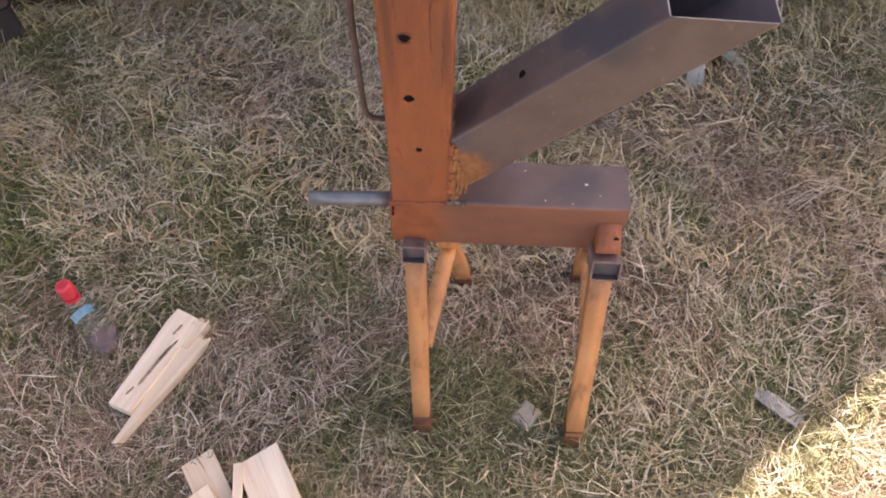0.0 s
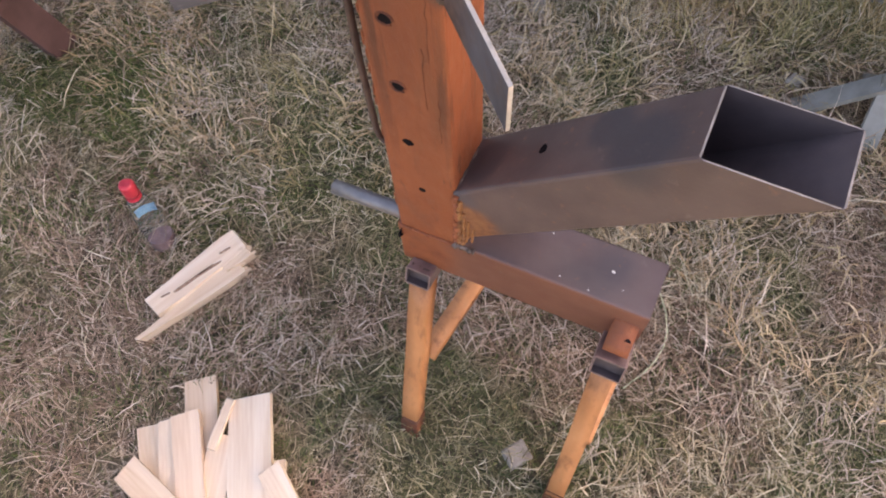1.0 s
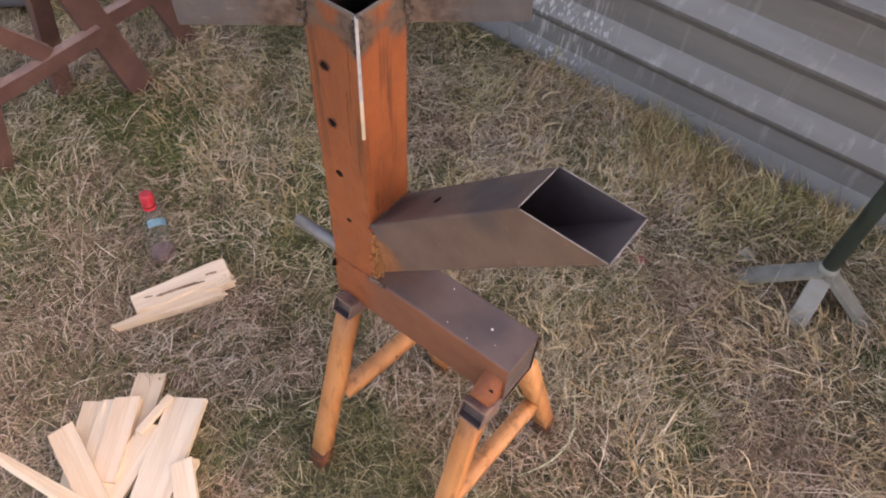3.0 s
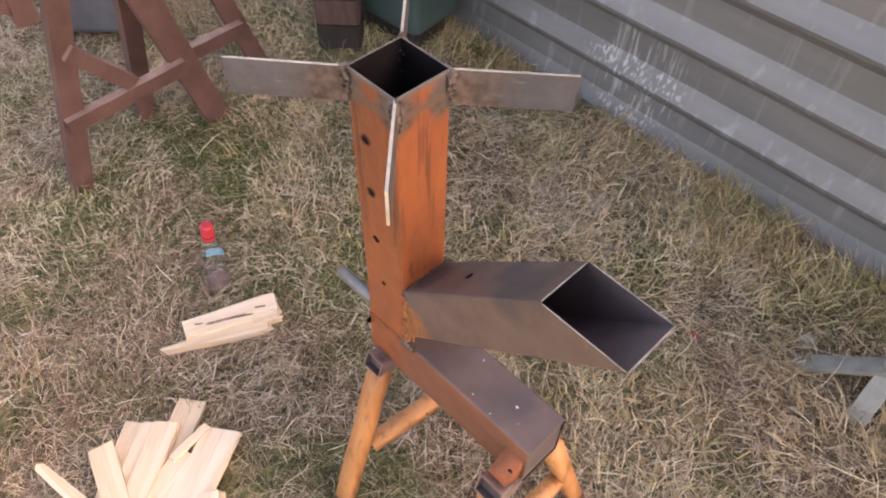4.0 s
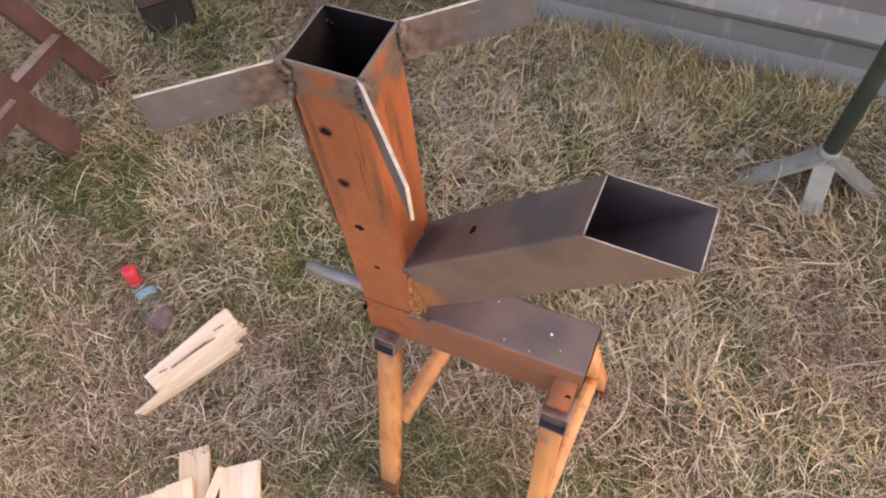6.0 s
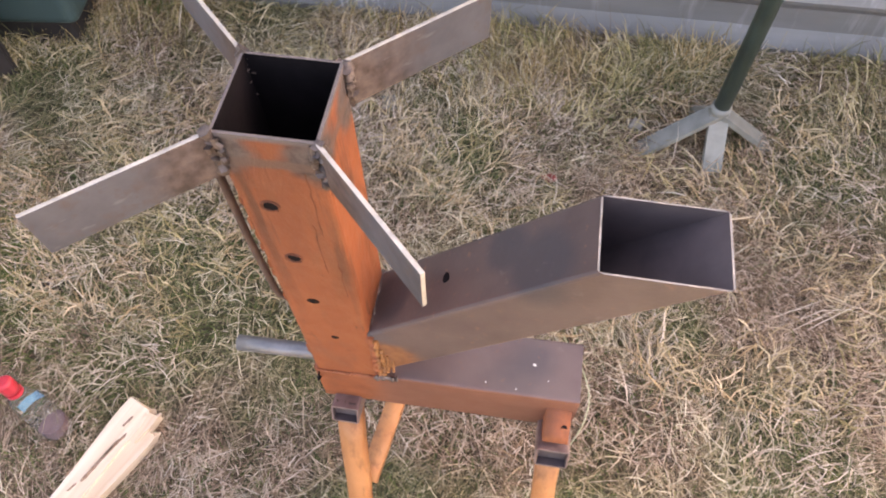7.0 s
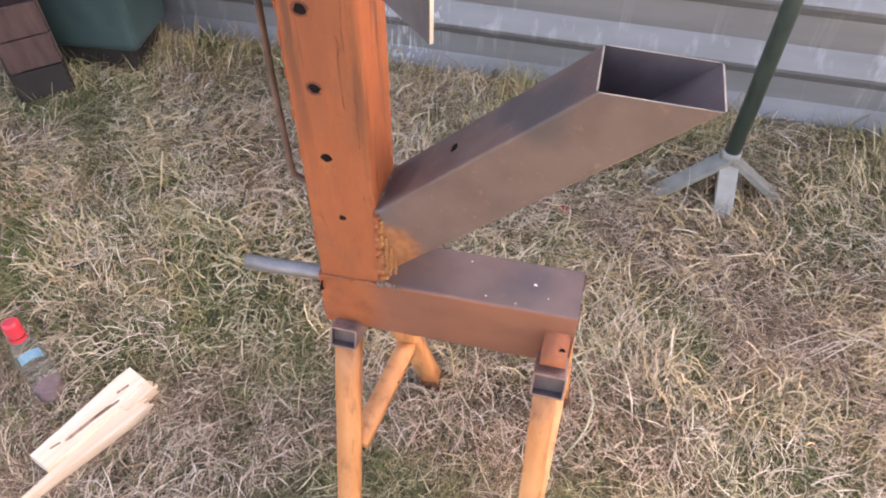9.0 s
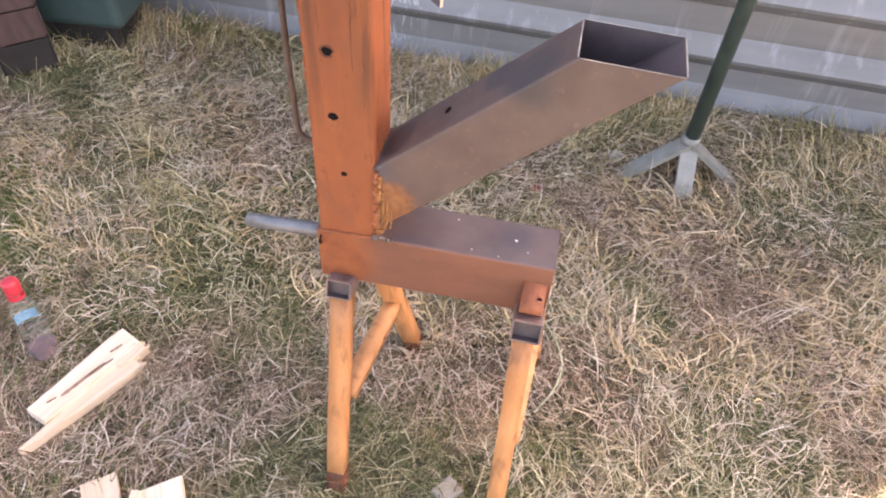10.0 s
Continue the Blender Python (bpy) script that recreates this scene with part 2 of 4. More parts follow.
M_WIRE = plain("pale_green_wire", (0.42, 0.47, 0.26), (0.62, 0.64, 0.42), 60, (0.4, 0.6))
M_POLE = plain("dark_green_painted_pole", (0.024, 0.040, 0.034), (0.044, 0.070, 0.060), 18, (0.35, 0.5))
M_TUB = plain("faded_teal_plastic", (0.022, 0.046, 0.044), (0.044, 0.080, 0.078), 6, (0.4, 0.6))
M_TUBBLUE = plain("grey_blue_metal", (0.095, 0.100, 0.120), (0.17, 0.172, 0.20), 6, (0.4, 0.6), 0.3)
M_DARKWOOD = plain("dark_brown_board", (0.050, 0.028, 0.024), (0.105, 0.060, 0.052), 10, (0.6, 0.8), 0, 0.3, 60, (3, 3, 0.6))
M_NEARBLACK = plain("near_black_shade_and_wood", (0.014, 0.011, 0.010), (0.035, 0.028, 0.025), 12, (0.7, 0.9))
M_STONE = plain("grey_stone", (0.23, 0.205, 0.17), (0.40, 0.36, 0.30), 25, (0.8, 0.95), 0, 0.6)
M_FOIL = plain("dull_grey_sheet", (0.20, 0.195, 0.19), (0.34, 0.33, 0.32), 12, (0.5, 0.7), 0.1)
M_CLOD = plain("dark_earth", (0.030, 0.019, 0.013), (0.075, 0.048, 0.034), 40, (0.85, 0.95), 0, 0.7)
M_RED = plain("red_plastic", (0.52, 0.028, 0.045), (0.70, 0.055, 0.075), 30, (0.3, 0.4), 0, 0.05)
M_SCRAPRED = plain("faded_red_plastic", (0.26, 0.045, 0.035), (0.42, 0.095, 0.07), 60, (0.5, 0.7), 0, 0.2)
M_BLUELABEL = plain("pale_blue_print", (0.08, 0.26, 0.42), (0.25, 0.52, 0.68), 60, (0.4, 0.5))
M_REDBROWN = plain("dark_red_drink_rest", (0.19, 0.105, 0.105), (0.30, 0.18, 0.17), 30, (0.4, 0.5))


def pet():
    k = Mat("clear_plastic", 0.12)
    k.base((0.86, 0.90, 0.90))
    k.b.inputs["Transmission Weight"].default_value = 0.96
    k.b.inputs["IOR"].default_value = 1.04
    k.bump(k.noise(40, 2), 0.15)
    return k.m


M_PET = pet()


def cladding():
    k = Mat("weathered_grey_sheet_metal", 0.45, 0.45)
    c = k.col(k.noise(3, 5, (0.3, 1, 2)), [(0.3, (0.165, 0.165, 0.168)), (0.7, (0.26, 0.26, 0.263))])
    run = k.col(k.noise(22, 4, (1, 1, 0.06)), [(0.58, (0, 0, 0)), (0.75, (0.75, 0.75, 0.75))])
    c = k.mix(run, c, (0.37, 0.375, 0.385))
    drip = k.col(k.noise(85, 3, (1, 1, 0.06)), [(0.54, (0, 0, 0)), (0.63, (0.8, 0.8, 0.8))])
    dm = k.n.new("ShaderNodeMath")
    dm.operation = "MULTIPLY"
    k.l.new(drip, dm.inputs[0])
    k.l.new(k.sphere((-0.40, 1.44, 0.20), 0.19, 0.3), dm.inputs[1])
    c = k.mix(dm.outputs[0], c, (0.52, 0.53, 0.54))
    rust = k.col(k.noise(5, 6), [(0.66, (0, 0, 0)), (0.78, (0.5, 0.5, 0.5))])
    c = k.mix(rust, c, (0.22, 0.19, 0.18))
    k.base(c).rough(k.noise(12), 0.4, 0.65).bump(k.noise(8, 4), 0.15, 0.01)
    return k.m


M_CLAD = cladding()


def soil():
    k = Mat("matted_dry_turf_soil", 0.95)
    c = k.col(k.noise(2.2, 6), [(0.35, (0.036, 0.036, 0.016)), (0.5, (0.066, 0.052, 0.028)), (0.68, (0.100, 0.074, 0.044))])
    c = k.mix(k.col(k.noise(70, 5), [(0.4, (0, 0, 0)), (0.65, (0.8, 0.8, 0.8))]), c, (0.17, 0.135, 0.088))
    k.base(c).bump(k.noise(45, 6), 0.8, 0.015)
    return k.m


def blades(name, stops, patch=None, size=1.7, edge=(0.46, 0.57)):
    """One tint a blade; in wide uneven patches a second set of tints takes over."""
    k = Mat(name, 0.75)
    isl = k.n.new("ShaderNodeNewGeometry").outputs["Random Per Island"]
    c = k.col(isl, stops)
    if patch:
        c = k.mix(k.col(k.noise(size, 5), [(edge[0], (0, 0, 0)), (edge[1], (0.95, 0.95, 0.95))]), c, k.col(isl, patch))
    k.base(c)
    return k.m


M_SOIL = soil()
M_STRAW = blades("dry_straw", [(0.0, (0.100, 0.060, 0.034)), (0.42, (0.270, 0.176, 0.108)), (0.78, (0.55, 0.395, 0.270)), (1.0, (0.80, 0.65, 0.50))],
                 [(0.0, (0.046, 0.054, 0.018)), (0.48, (0.155, 0.152, 0.060)), (0.84, (0.38, 0.325, 0.160)), (1.0, (0.70, 0.60, 0.39))])
M_PALE = blades("pale_straw", [(0.0, (0.38, 0.270, 0.180)), (0.5, (0.60, 0.465, 0.345)), (1.0, (0.80, 0.68, 0.54))],
                [(0.0, (0.33, 0.265, 0.140)), (0.5, (0.54, 0.46, 0.285)), (1.0, (0.77, 0.68, 0.49))], 2.3)
M_GOLD_STRAW = blades("golden_straw", [(0.0, (0.150, 0.092, 0.030)), (0.5, (0.39, 0.265, 0.105)), (1.0, (0.66, 0.50, 0.265))],
                      [(0.0, (0.060, 0.070, 0.018)), (0.5, (0.22, 0.200, 0.062)), (1.0, (0.52, 0.42, 0.180))], 4.0)
M_WARM = blades("warm_straw", [(0.0, (0.36, 0.235, 0.115)), (0.5, (0.56, 0.400, 0.225)), (1.0, (0.78, 0.62, 0.41))],
                [(0.0, (0.28, 0.220, 0.085)), (0.5, (0.48, 0.380, 0.180)), (1.0, (0.72, 0.58, 0.34))], 3.1)
M_GREEN = blades("living_grass", [(0.0, (0.036, 0.066, 0.013)), (0.5, (0.092, 0.135, 0.032)), (1.0, (0.22, 0.240, 0.070))])


# ---- mesh helpers ----
def mesh_of(name, bm, material, smooth=False):
    me = bpy.data.meshes.new(name)
    bmesh.ops.recalc_face_normals(bm, faces=bm.faces)
    bm.to_mesh(me)
    bm.free()
    for m in material if isinstance(material, (list, tuple)) else [material]:
        me.materials.append(m)
    if smooth:
        for p in me.polygons:
            p.use_smooth = True
    return me


def part(name, bm, material, parent=None, label="", smooth=False):
    ob = new(name, mesh_of(name, bm, material, smooth))
    ob.parent = parent
    return tagged(ob, label)


def thing(name, label, category, at=(0, 0, 0), group=""):
    e = new(name)
    e.empty_display_size = 0.1
    e.location = at
    return tagged(e, label, category, group)


def bevel(bm, w, seg=2):
    if w:
        bmesh.ops.bevel(bm, geom=bm.edges[:], offset=w, segments=seg, affect="EDGES", profile=0.6)
    return bm


def box(lo, hi, w=0.002, m=None):
    bm = bmesh.new()
    c = [(a + b) / 2 for a, b in zip(lo, hi)]
    s = [b - a for a, b in zip(lo, hi)]
    bmesh.ops.create_cube(bm, size=1, matrix=Matrix.Translation(c) @ Matrix.Diagonal((*s, 1)))
    bevel(bm, w)
    if m:
        bm.transform(m)
    return bm


def along(a, b, up=(0, 0, 1)):
    """A frame at a whose z runs to b, and its length."""
    a, b = Vector(a), Vector(b)
    z = (b - a).normalized()
    x = Vector(up).cross(z)
    if x.length < 1e-4:
        x = Vector((1, 0, 0))
    x.normalize()
    y = z.cross(x)
    m = Matrix((x, y, z)).transposed().to_4x4()
    m.translation = a
    return m, (b - a).length


def beam(a, b, w, d, bev=0.003, up=(0, 0, 1), taper=1.0, wob=0.0):
    """A bar of section w x d from a to b."""
    m, n = along(a, b, up)
    bm = bmesh.new()
    steps = 5
    rings = []
    for i in range(steps + 1):
        f = i / steps
        k = 1 + (taper - 1) * f
        ox, oy = wob * random.uniform(-1, 1), wob * random.uniform(-1, 1)
        rings.append([bm.verts.new((sx * w / 2 * k + ox, sy * d / 2 * k + oy, n * f)) for sx, sy in ((-1, -1), (1, -1), (1, 1), (-1, 1))])
    for r, s in zip(rings, rings[1:]):
        for i in range(4):
            bm.faces.new((r[i], r[(i + 1) % 4], s[(i + 1) % 4], s[i]))
    bm.faces.new(rings[0][::-1])
    bm.faces.new(rings[-1])
    if bev:
        bm.edges.ensure_lookup_table()
        long = [e for e in bm.edges if e.is_manifold and e.calc_face_angle(0) > 0.6]
        bmesh.ops.bevel(bm, geom=long, offset=bev, segments=3, affect="EDGES", profile=0.5)
    bm.transform(m)
    return bm


def hollow(section_in, section_out, start, end):
    """A hollow tube through two lists of four places for the outer and inner walls at each end."""
    bm = bmesh.new()
    a, b = [bm.verts.new(p) for p in start[0]], [bm.verts.new(p) for p in end[0]]
    c, d = [bm.verts.new(p) for p in start[1]], [bm.verts.new(p) for p in end[1]]
    for i in range(4):
        j = (i + 1) % 4
        bm.faces.new((a[i], a[j], b[j], b[i]))
        f = bm.faces.new((c[j], c[i], d[i], d[j]))
        f.material_index = 1
        bm.faces.new((a[j], a[i], c[i], c[j])).material_index = section_in
        bm.faces.new((b[i], b[j], d[j], d[i])).material_index = section_out
    long = [e for e in bm.edges if (e.verts[0] in a and e.verts[1] in b) or (e.verts[1] in a and e.verts[0] in b)]
    bmesh.ops.bevel(bm, geom=long, offset=0.0045, segments=2, affect="EDGES", material=0, profile=0.5)
    return bm


def round_tube(points, r, seg=10, caps=True, wobble=0.0):
    bm = bmesh.new()
    rings = []
    for i, p in enumerate(points):
        a = points[max(i - 1, 0)]
        b = points[min(i + 1, len(points) - 1)]
        m, _ = along(a, b, (0.13, 0.2, 0.97))
        m.translation = p
        rr = (r[i] if isinstance(r, (list, tuple)) else r) * (1 + wobble * random.uniform(-1, 1))
        rings.append([bm.verts.new(m @ Vector((rr * math.cos(6.2832 * j / seg), rr * math.sin(6.2832 * j / seg), 0))) for j in range(seg)])
    for r0, r1 in zip(rings, rings[1:]):
        for j in range(seg):
            bm.faces.new((r0[j], r0[(j + 1) % seg], r1[(j + 1) % seg], r1[j]))
    if caps:
        bm.faces.new(rings[0][::-1])
        bm.faces.new(rings[-1])
    return bm


def bead(a, b, r=0.004):
    """A lumpy weld bead from a to b."""
    n = max(4, int((Vector(b) - Vector(a)).length / 0.004))
    pts = [Vector(a).lerp(Vector(b), i / n) + Vector([random.uniform(-1, 1) * 0.45 * r for _ in range(3)]) for i in range(n + 1)]
    return round_tube(pts, r, 7, True, 0.35)


def lump(centre, size, seed=0, detail=2):
    bm = bmesh.new()
    bmesh.ops.create_icosphere(bm, subdivisions=detail, radius=1)
    for v in bm.verts:
        k = 1 + 0.35 * noise.noise(v.co * 1.4 + Vector((seed * 7.1, 0, 0)))
        v.co = Vector((v.co.x * size[0] * k, v.co.y * size[1] * k, v.co.z * size[2] * k)) + Vector(centre)
    return bm


def blot(centre, normal, r, seed=0):
    """An uneven burnt hole's dark disc, a hair proud of a face."""
    bm = bmesh.new()
    q = Vector(normal).to_track_quat("Z", "Y").to_matrix()
    vs = []
    for i in range(12):
        a = 6.2832 * i / 12
        rr = r * (1 + 0.4 * noise.noise((math.cos(a) * 1.3 + seed * 3.7, math.sin(a) * 1.3, seed)))
        vs.append(Vector((rr * math.cos(a) * 1.25, rr * math.sin(a), 0)))
    top = [bm.verts.new(q @ (v + Vector((0, 0, 0.0006))) + Vector(centre)) for v in vs]
    low = [bm.verts.new(q @ (v * 1.05 - Vector((0, 0, 0.002))) + Vector(centre)) for v in vs]
    bm.faces.new(top)
    for i in range(12):
        bm.faces.new((low[i], low[(i + 1) % 12], top[(i + 1) % 12], top[i]))
    return bm


# ---- ground and shed ----
def ground_height(x, y):
    return 0.010 * noise.noise((x * 1.3, y * 1.3, 0.2)) + 0.004 * noise.noise((x * 6, y * 6, 1.7))


def build_ground():
    bm = bmesh.new()
    xs = [-3000, -300, -40, -8] + [-3.4 + 0.06 * i for i in range(100)] + [8, 40, 300, 3000]
    ys = [-3000, -300, -40, -6] + [-2.4 + 0.06 * i for i in range(80)] + [8, 40, 300, 3000]
    grid = [[bm.verts.new((x, y, ground_height(x, y) if abs(x) < 3.5 and abs(y) < 2.5 else 0)) for y in ys] for x in xs]
    for i in range(len(xs) - 1):
        for j in range(len(ys) - 1):
            bm.faces.new((grid[i][j], grid[i + 1][j], grid[i + 1][j + 1], grid[i][j + 1]))
    g = part("ground", bm, M_SOIL, None, "dry trampled grass ground with bare brown soil", True)
    tagged(g, "", "ground", "", "structure")


build_ground()


def build_shed():
    # height and ends, out of view, are chosen to place the shadow's edge
    x0, x1, y, h = -2.6, 3.10, 1.475, 3.15
    prof = [(0.0, -0.10), (-0.030, -0.10), (-0.034, 0.022), (-0.008, 0.086)]
    for k in range(13):
        low = 0.158 + 0.222 * k
        prof += [(0.0, low), (-0.030, low + 0.036), (-0.033, low + 0.050), (-0.002, low + 0.122)]
    prof += [(0.0, h), (0.03, h), (0.03, -0.10)]
    bm = bmesh.new()
    n = 24
    rings = [[bm.verts.new((x0 + (x1 - x0) * i / n, y + p + 0.004 * noise.noise((i * 0.8, q * 3, 0)), q)) for p, q in prof] for i in range(n + 1)]
    for a, b in zip(rings, rings[1:]):
        for j in range(len(prof)):
            k = (j + 1) % len(prof)
            bm.faces.new((a[j], a[k], b[k], b[j]))
    bm.faces.new(rings[0])
    bm.faces.new(rings[-1][::-1])
    w = part("wall_north", bm, M_CLAD, None, "grey ribbed sheet metal shed wall with weathered streaks")
    tagged(w, "", "wall", "", "structure")
    # unseen sides, back and roof, added to block the sun
    for nm, lo, hi in (("unseen_wall_east", (x1 - 0.06, y + 0.034, 0), (x1, y + 3.0, h)), ("unseen_wall_west", (x0, y + 0.034, 0), (x0 + 0.06, y + 3.0, h)),
                       ("unseen_wall_back", (x0, y + 3.004, 0), (x1, y + 3.06, h))):
        tagged(part(nm, box(lo, hi, 0), M_CLAD, None, "unseen plain grey sheet metal wall added to cast shade"), "", "wall", "", "structure")
    tagged(part("roof", box((x0 - 0.1, y - 0.05, h + 0.003), (x1 + 0.05, y + 3.1, h + 0.06), 0.005), M_CLAD, None, "unseen flat grey sheet metal roof added to cast shade"), "", "roof", "", "structure")


build_shed()


# ---- the rocket stove ----
def build_stove():
    s = thing("rocket_stove", "rusty orange and brown welded steel rocket stove standing in grass", "stove")
    W, T = 0.05, 0.003

    def ring(x, z, w):
        return [(x - w, -w, z), (x + w, -w, z), (x + w, w, z), (x - w, w, z)]

    col = part("chimney", hollow(0, 0, (ring(0, 0.6235, W), ring(0, 0.6235, W - T)), (ring(0, 1.197, W), ring(0, 1.197, W - T))),
               [M_COLUMN, M_SOOT], s, "orange square steel chimney tube with burnt holes")
    for i, (x, z, r) in enumerate(((-0.018, 1.088, 0.0065), (-0.014, 0.984, 0.0065), (-0.012, 0.875, 0.0062), (0.0, 0.765, 0.0045))):
        hl = part("hole", blot((x, -W, z), (0, -1, 0), r, i + 1), M_SOOT, col)
        if i < 2:
            loop = [Vector((x + 0.0098 * math.cos(0.55 * q), -W - 0.0005, z + 0.0085 * math.sin(0.55 * q))) for q in range(11)]
            part("burr", round_tube(loop, 0.0014, 6, True, 0.3), M_SCORE, hl)
    for i, (y, z) in enumerate(((-0.049, 0.60), (-0.047, 0.595))):
        part("hole", blot((-W, y + 0.012 * i, z), (-1, 0, 0), 0.009, i + 9), M_SOOT, col)
    for x, z0, z1, r in ((0.021, 0.960, 1.060, 0.0006), (0.030, 1.040, 1.150, 0.0005), (0.037, 0.900, 0.985, 0.0006)):
        line = [Vector((x + 0.0030 * noise.noise((z0 * 30, 0.7 * q, x * 90)), -W - 0.0001, z0 + (z1 - z0) * q / 9)) for q in range(10)]
        part("score", round_tube(line, r, 5, True, 0.5), M_SCORE, col)
    # flaked scale along the edges
    for q in range(15):
        z = random.uniform(0.66, 1.14)
        part("scale_flake", lump((-W + random.uniform(0.0002, 0.0014), -W + random.uniform(0.0, 0.0008), z), (0.0013, 0.0012, random.uniform(0.004, 0.011)), q + 40, 1), M_ORANGE, col)
    # base: a lying tube, a little higher at its free end
    tilt = math.tan(radians(1.4))
    zt, zb, B = 0.625, 0.500, 0.0495

    def end(x, o):
        return [(x, -B + o, zb + o + tilt * (x + W)), (x, B - o, zb + o + tilt * (x + W)), (x, B - o, zt - o + tilt * (x + W)), (x, -B + o, zt - o + tilt * (x + W))]

    base = part("base_tube", hollow(0, 0, (end(-0.054, 0), end(-0.054, T)), (end(0.36, 0), end(0.36, T))), [M_BASE, M_SOOT], s, "brown steel ash tunnel tube")
    part("end_plate", box((-0.057, -0.046, 0.506), (-0.0545, 0.046, 0.62), 0.0006), M_ORANGE, base)
    for q, (x, y, r) in enumerate(((0.287, 0.003, 0.0032), (0.215, -0.035, 0.0016), (0.262, -0.040, 0.0014), (0.180, 0.030, 0.0018), (0.310, -0.020, 0.0012))):
        part("white_chip", lump((x, y, zt + tilt * (x + W)), (r, r * 0.9, r * 0.4), q + 3, 1), M_WHITE, base)
    # feed tube, mouth cut level
    def fsec(xu, zu, xl, zl, o):
        dx, dz = xl - xu, zl - zu
        n = math.hypot(dx, dz)
        k = o * 1.1 / n
        u, l = (xu + dx * k, zu + dz * k), (xl - dx * k, zl - dz * k)
        return [(u[0], -W + o, u[1]), (l[0], -W + o, l[1]), (l[0], W - o, l[1]), (u[0], W - o, u[1])]

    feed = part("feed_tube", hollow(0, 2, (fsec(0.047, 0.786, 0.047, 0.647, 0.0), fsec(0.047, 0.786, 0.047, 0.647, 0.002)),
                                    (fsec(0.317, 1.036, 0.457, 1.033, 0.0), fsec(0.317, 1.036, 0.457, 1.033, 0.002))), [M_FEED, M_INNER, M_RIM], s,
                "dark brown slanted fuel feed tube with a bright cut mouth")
    part("hole", blot((0.150, 0.004, 0.8818), (-0.68, 0, 0.73), 0.0055, 21), M_SOOT, feed)
    # pot supports
    for i, (sx, sy, ln) in enumerate(((-1, -1, 0.169), (1, -1, 0.158), (1, 1, 0.172), (-1, 1, 0.165))):
        bm = box((0, -0.0022, -0.058), (ln, 0.0022, 0), 0.0005)
        # pale colour on upper and end edges paints the sky's reflection there
        for f in bm.faces:
            f.material_index = 1 if f.normal.z > 0.9 or f.normal.x > 0.9 else 0
        bm.transform(Matrix.Translation((sx * 0.049, sy * 0.049, 1.197)) @ Matrix.Rotation(math.atan2(sy, sx) + (-0.09, 0.0, -0.03, 0.0)[i], 4, "Z") @ Matrix.Rotation(radians(0.8), 4, "Y"))
        arm = part("pot_support", bm, [M_GREYPLATE, M_SKYCUT], s, "grey flat steel pot support arm with a painted sky-bright edge")
        a = Vector((sx * 0.051, sy * 0.051, 1.196))
        part("weld_bead", bead(a, a - Vector((0, 0, 0.055)), 0.0058), M_WELD, arm)
        for dx, dy in ((-0.007 * sx, 0.001 * sy), (0.001 * sx, -0.007 * sy)):
            q = a + Vector((dx, dy, 0))
            part("weld_bead", bead(q - Vector((0, 0, 0.004)), q - Vector((0, 0, random.uniform(0.025, 0.050))), 0.0040), M_WELD, arm)
    # seams
    part("weld_bead", bead((-0.05, -0.0515, 0.626), (0.05, -0.0515, 0.629), 0.0026), M_ORANGE, s)
    part("weld_bead", bead((0.0515, -0.05, 0.65), (0.0515, -0.05, 0.785), 0.0045), M_ORANGE, s)
    for q, (dx, z0, z1) in enumerate(((0.055, 0.642, 0.775), (0.061, 0.650, 0.742), (0.068, 0.655, 0.722), (0.076, 0.662, 0.704))):
        part("weld_bead", bead((dx, -0.0505, z0), (dx + 0.003, -0.0505, z1), 0.0036 - 0.0006 * q), M_GOLD, s)
    part("weld_bead", bead((0.0515, -0.05, 0.787), (0.0515, 0.05, 0.787), 0.004), M_WELD, s)
    part("weld_bead", bead((0.046, -0.053, 0.632), (0.080, -0.052, 0.634), 0.005), M_WELD, s)
    # bent rod handle on the chimney's side
    rod = [(-0.048, -0.010, 1.128), (-0.074, -0.010, 1.126), (-0.084, -0.010, 1.118), (-0.088, -0.011, 1.100), (-0.089, -0.012, 0.95),
           (-0.087, -0.011, 0.815), (-0.084, -0.011, 0.798), (-0.075, -0.011, 0.790), (-0.048, -0.011, 0.788)]
    part("handle", round_tube([Vector(p) for p in rod], 0.0048, 10), M_BAR, s, "dark brown bent steel rod handle", True)
    # air pipe
    pipe = [Vector((-0.05, 0.0, 0.567)), Vector((-0.10, 0.0, 0.564)), Vector((-0.15, 0.0, 0.560)), Vector((-0.212, 0.0, 0.556))]
    part("air_pipe", round_tube(pipe, 0.0138, 16), M_GALV, s, "dull grey steel pipe stub", True)
    part("end_cap", box((0.350, -0.0455, 0.515), (0.358, 0.0455, 0.629), 0.0006), M_BASE, base)
    part("end_lip", bead((0.361, 0.047, 0.625), (0.361, 0.047, 0.585), 0.003), M_BAR, base)

    # legs
    def leg(top, foot, sleeve=None, stub=None):
        top, foot = Vector(top), Vector(foot)
        lg = part("leg", beam(top, foot.lerp(top, 0.085), 0.038, 0.036, 0.0150, (0, 1, 0), 0.97, 0.0012), M_LEG, s, "ochre orange splayed steel leg", True)
        a = foot.lerp(top, 0.12)
        part("foot", beam(a, foot - Vector((0, 0, 0.012)), 0.0385, 0.0370, 0.013, (0, 1, 0), 1.14, 0.001), M_FOOT, lg, "dark burnt leg end", True)
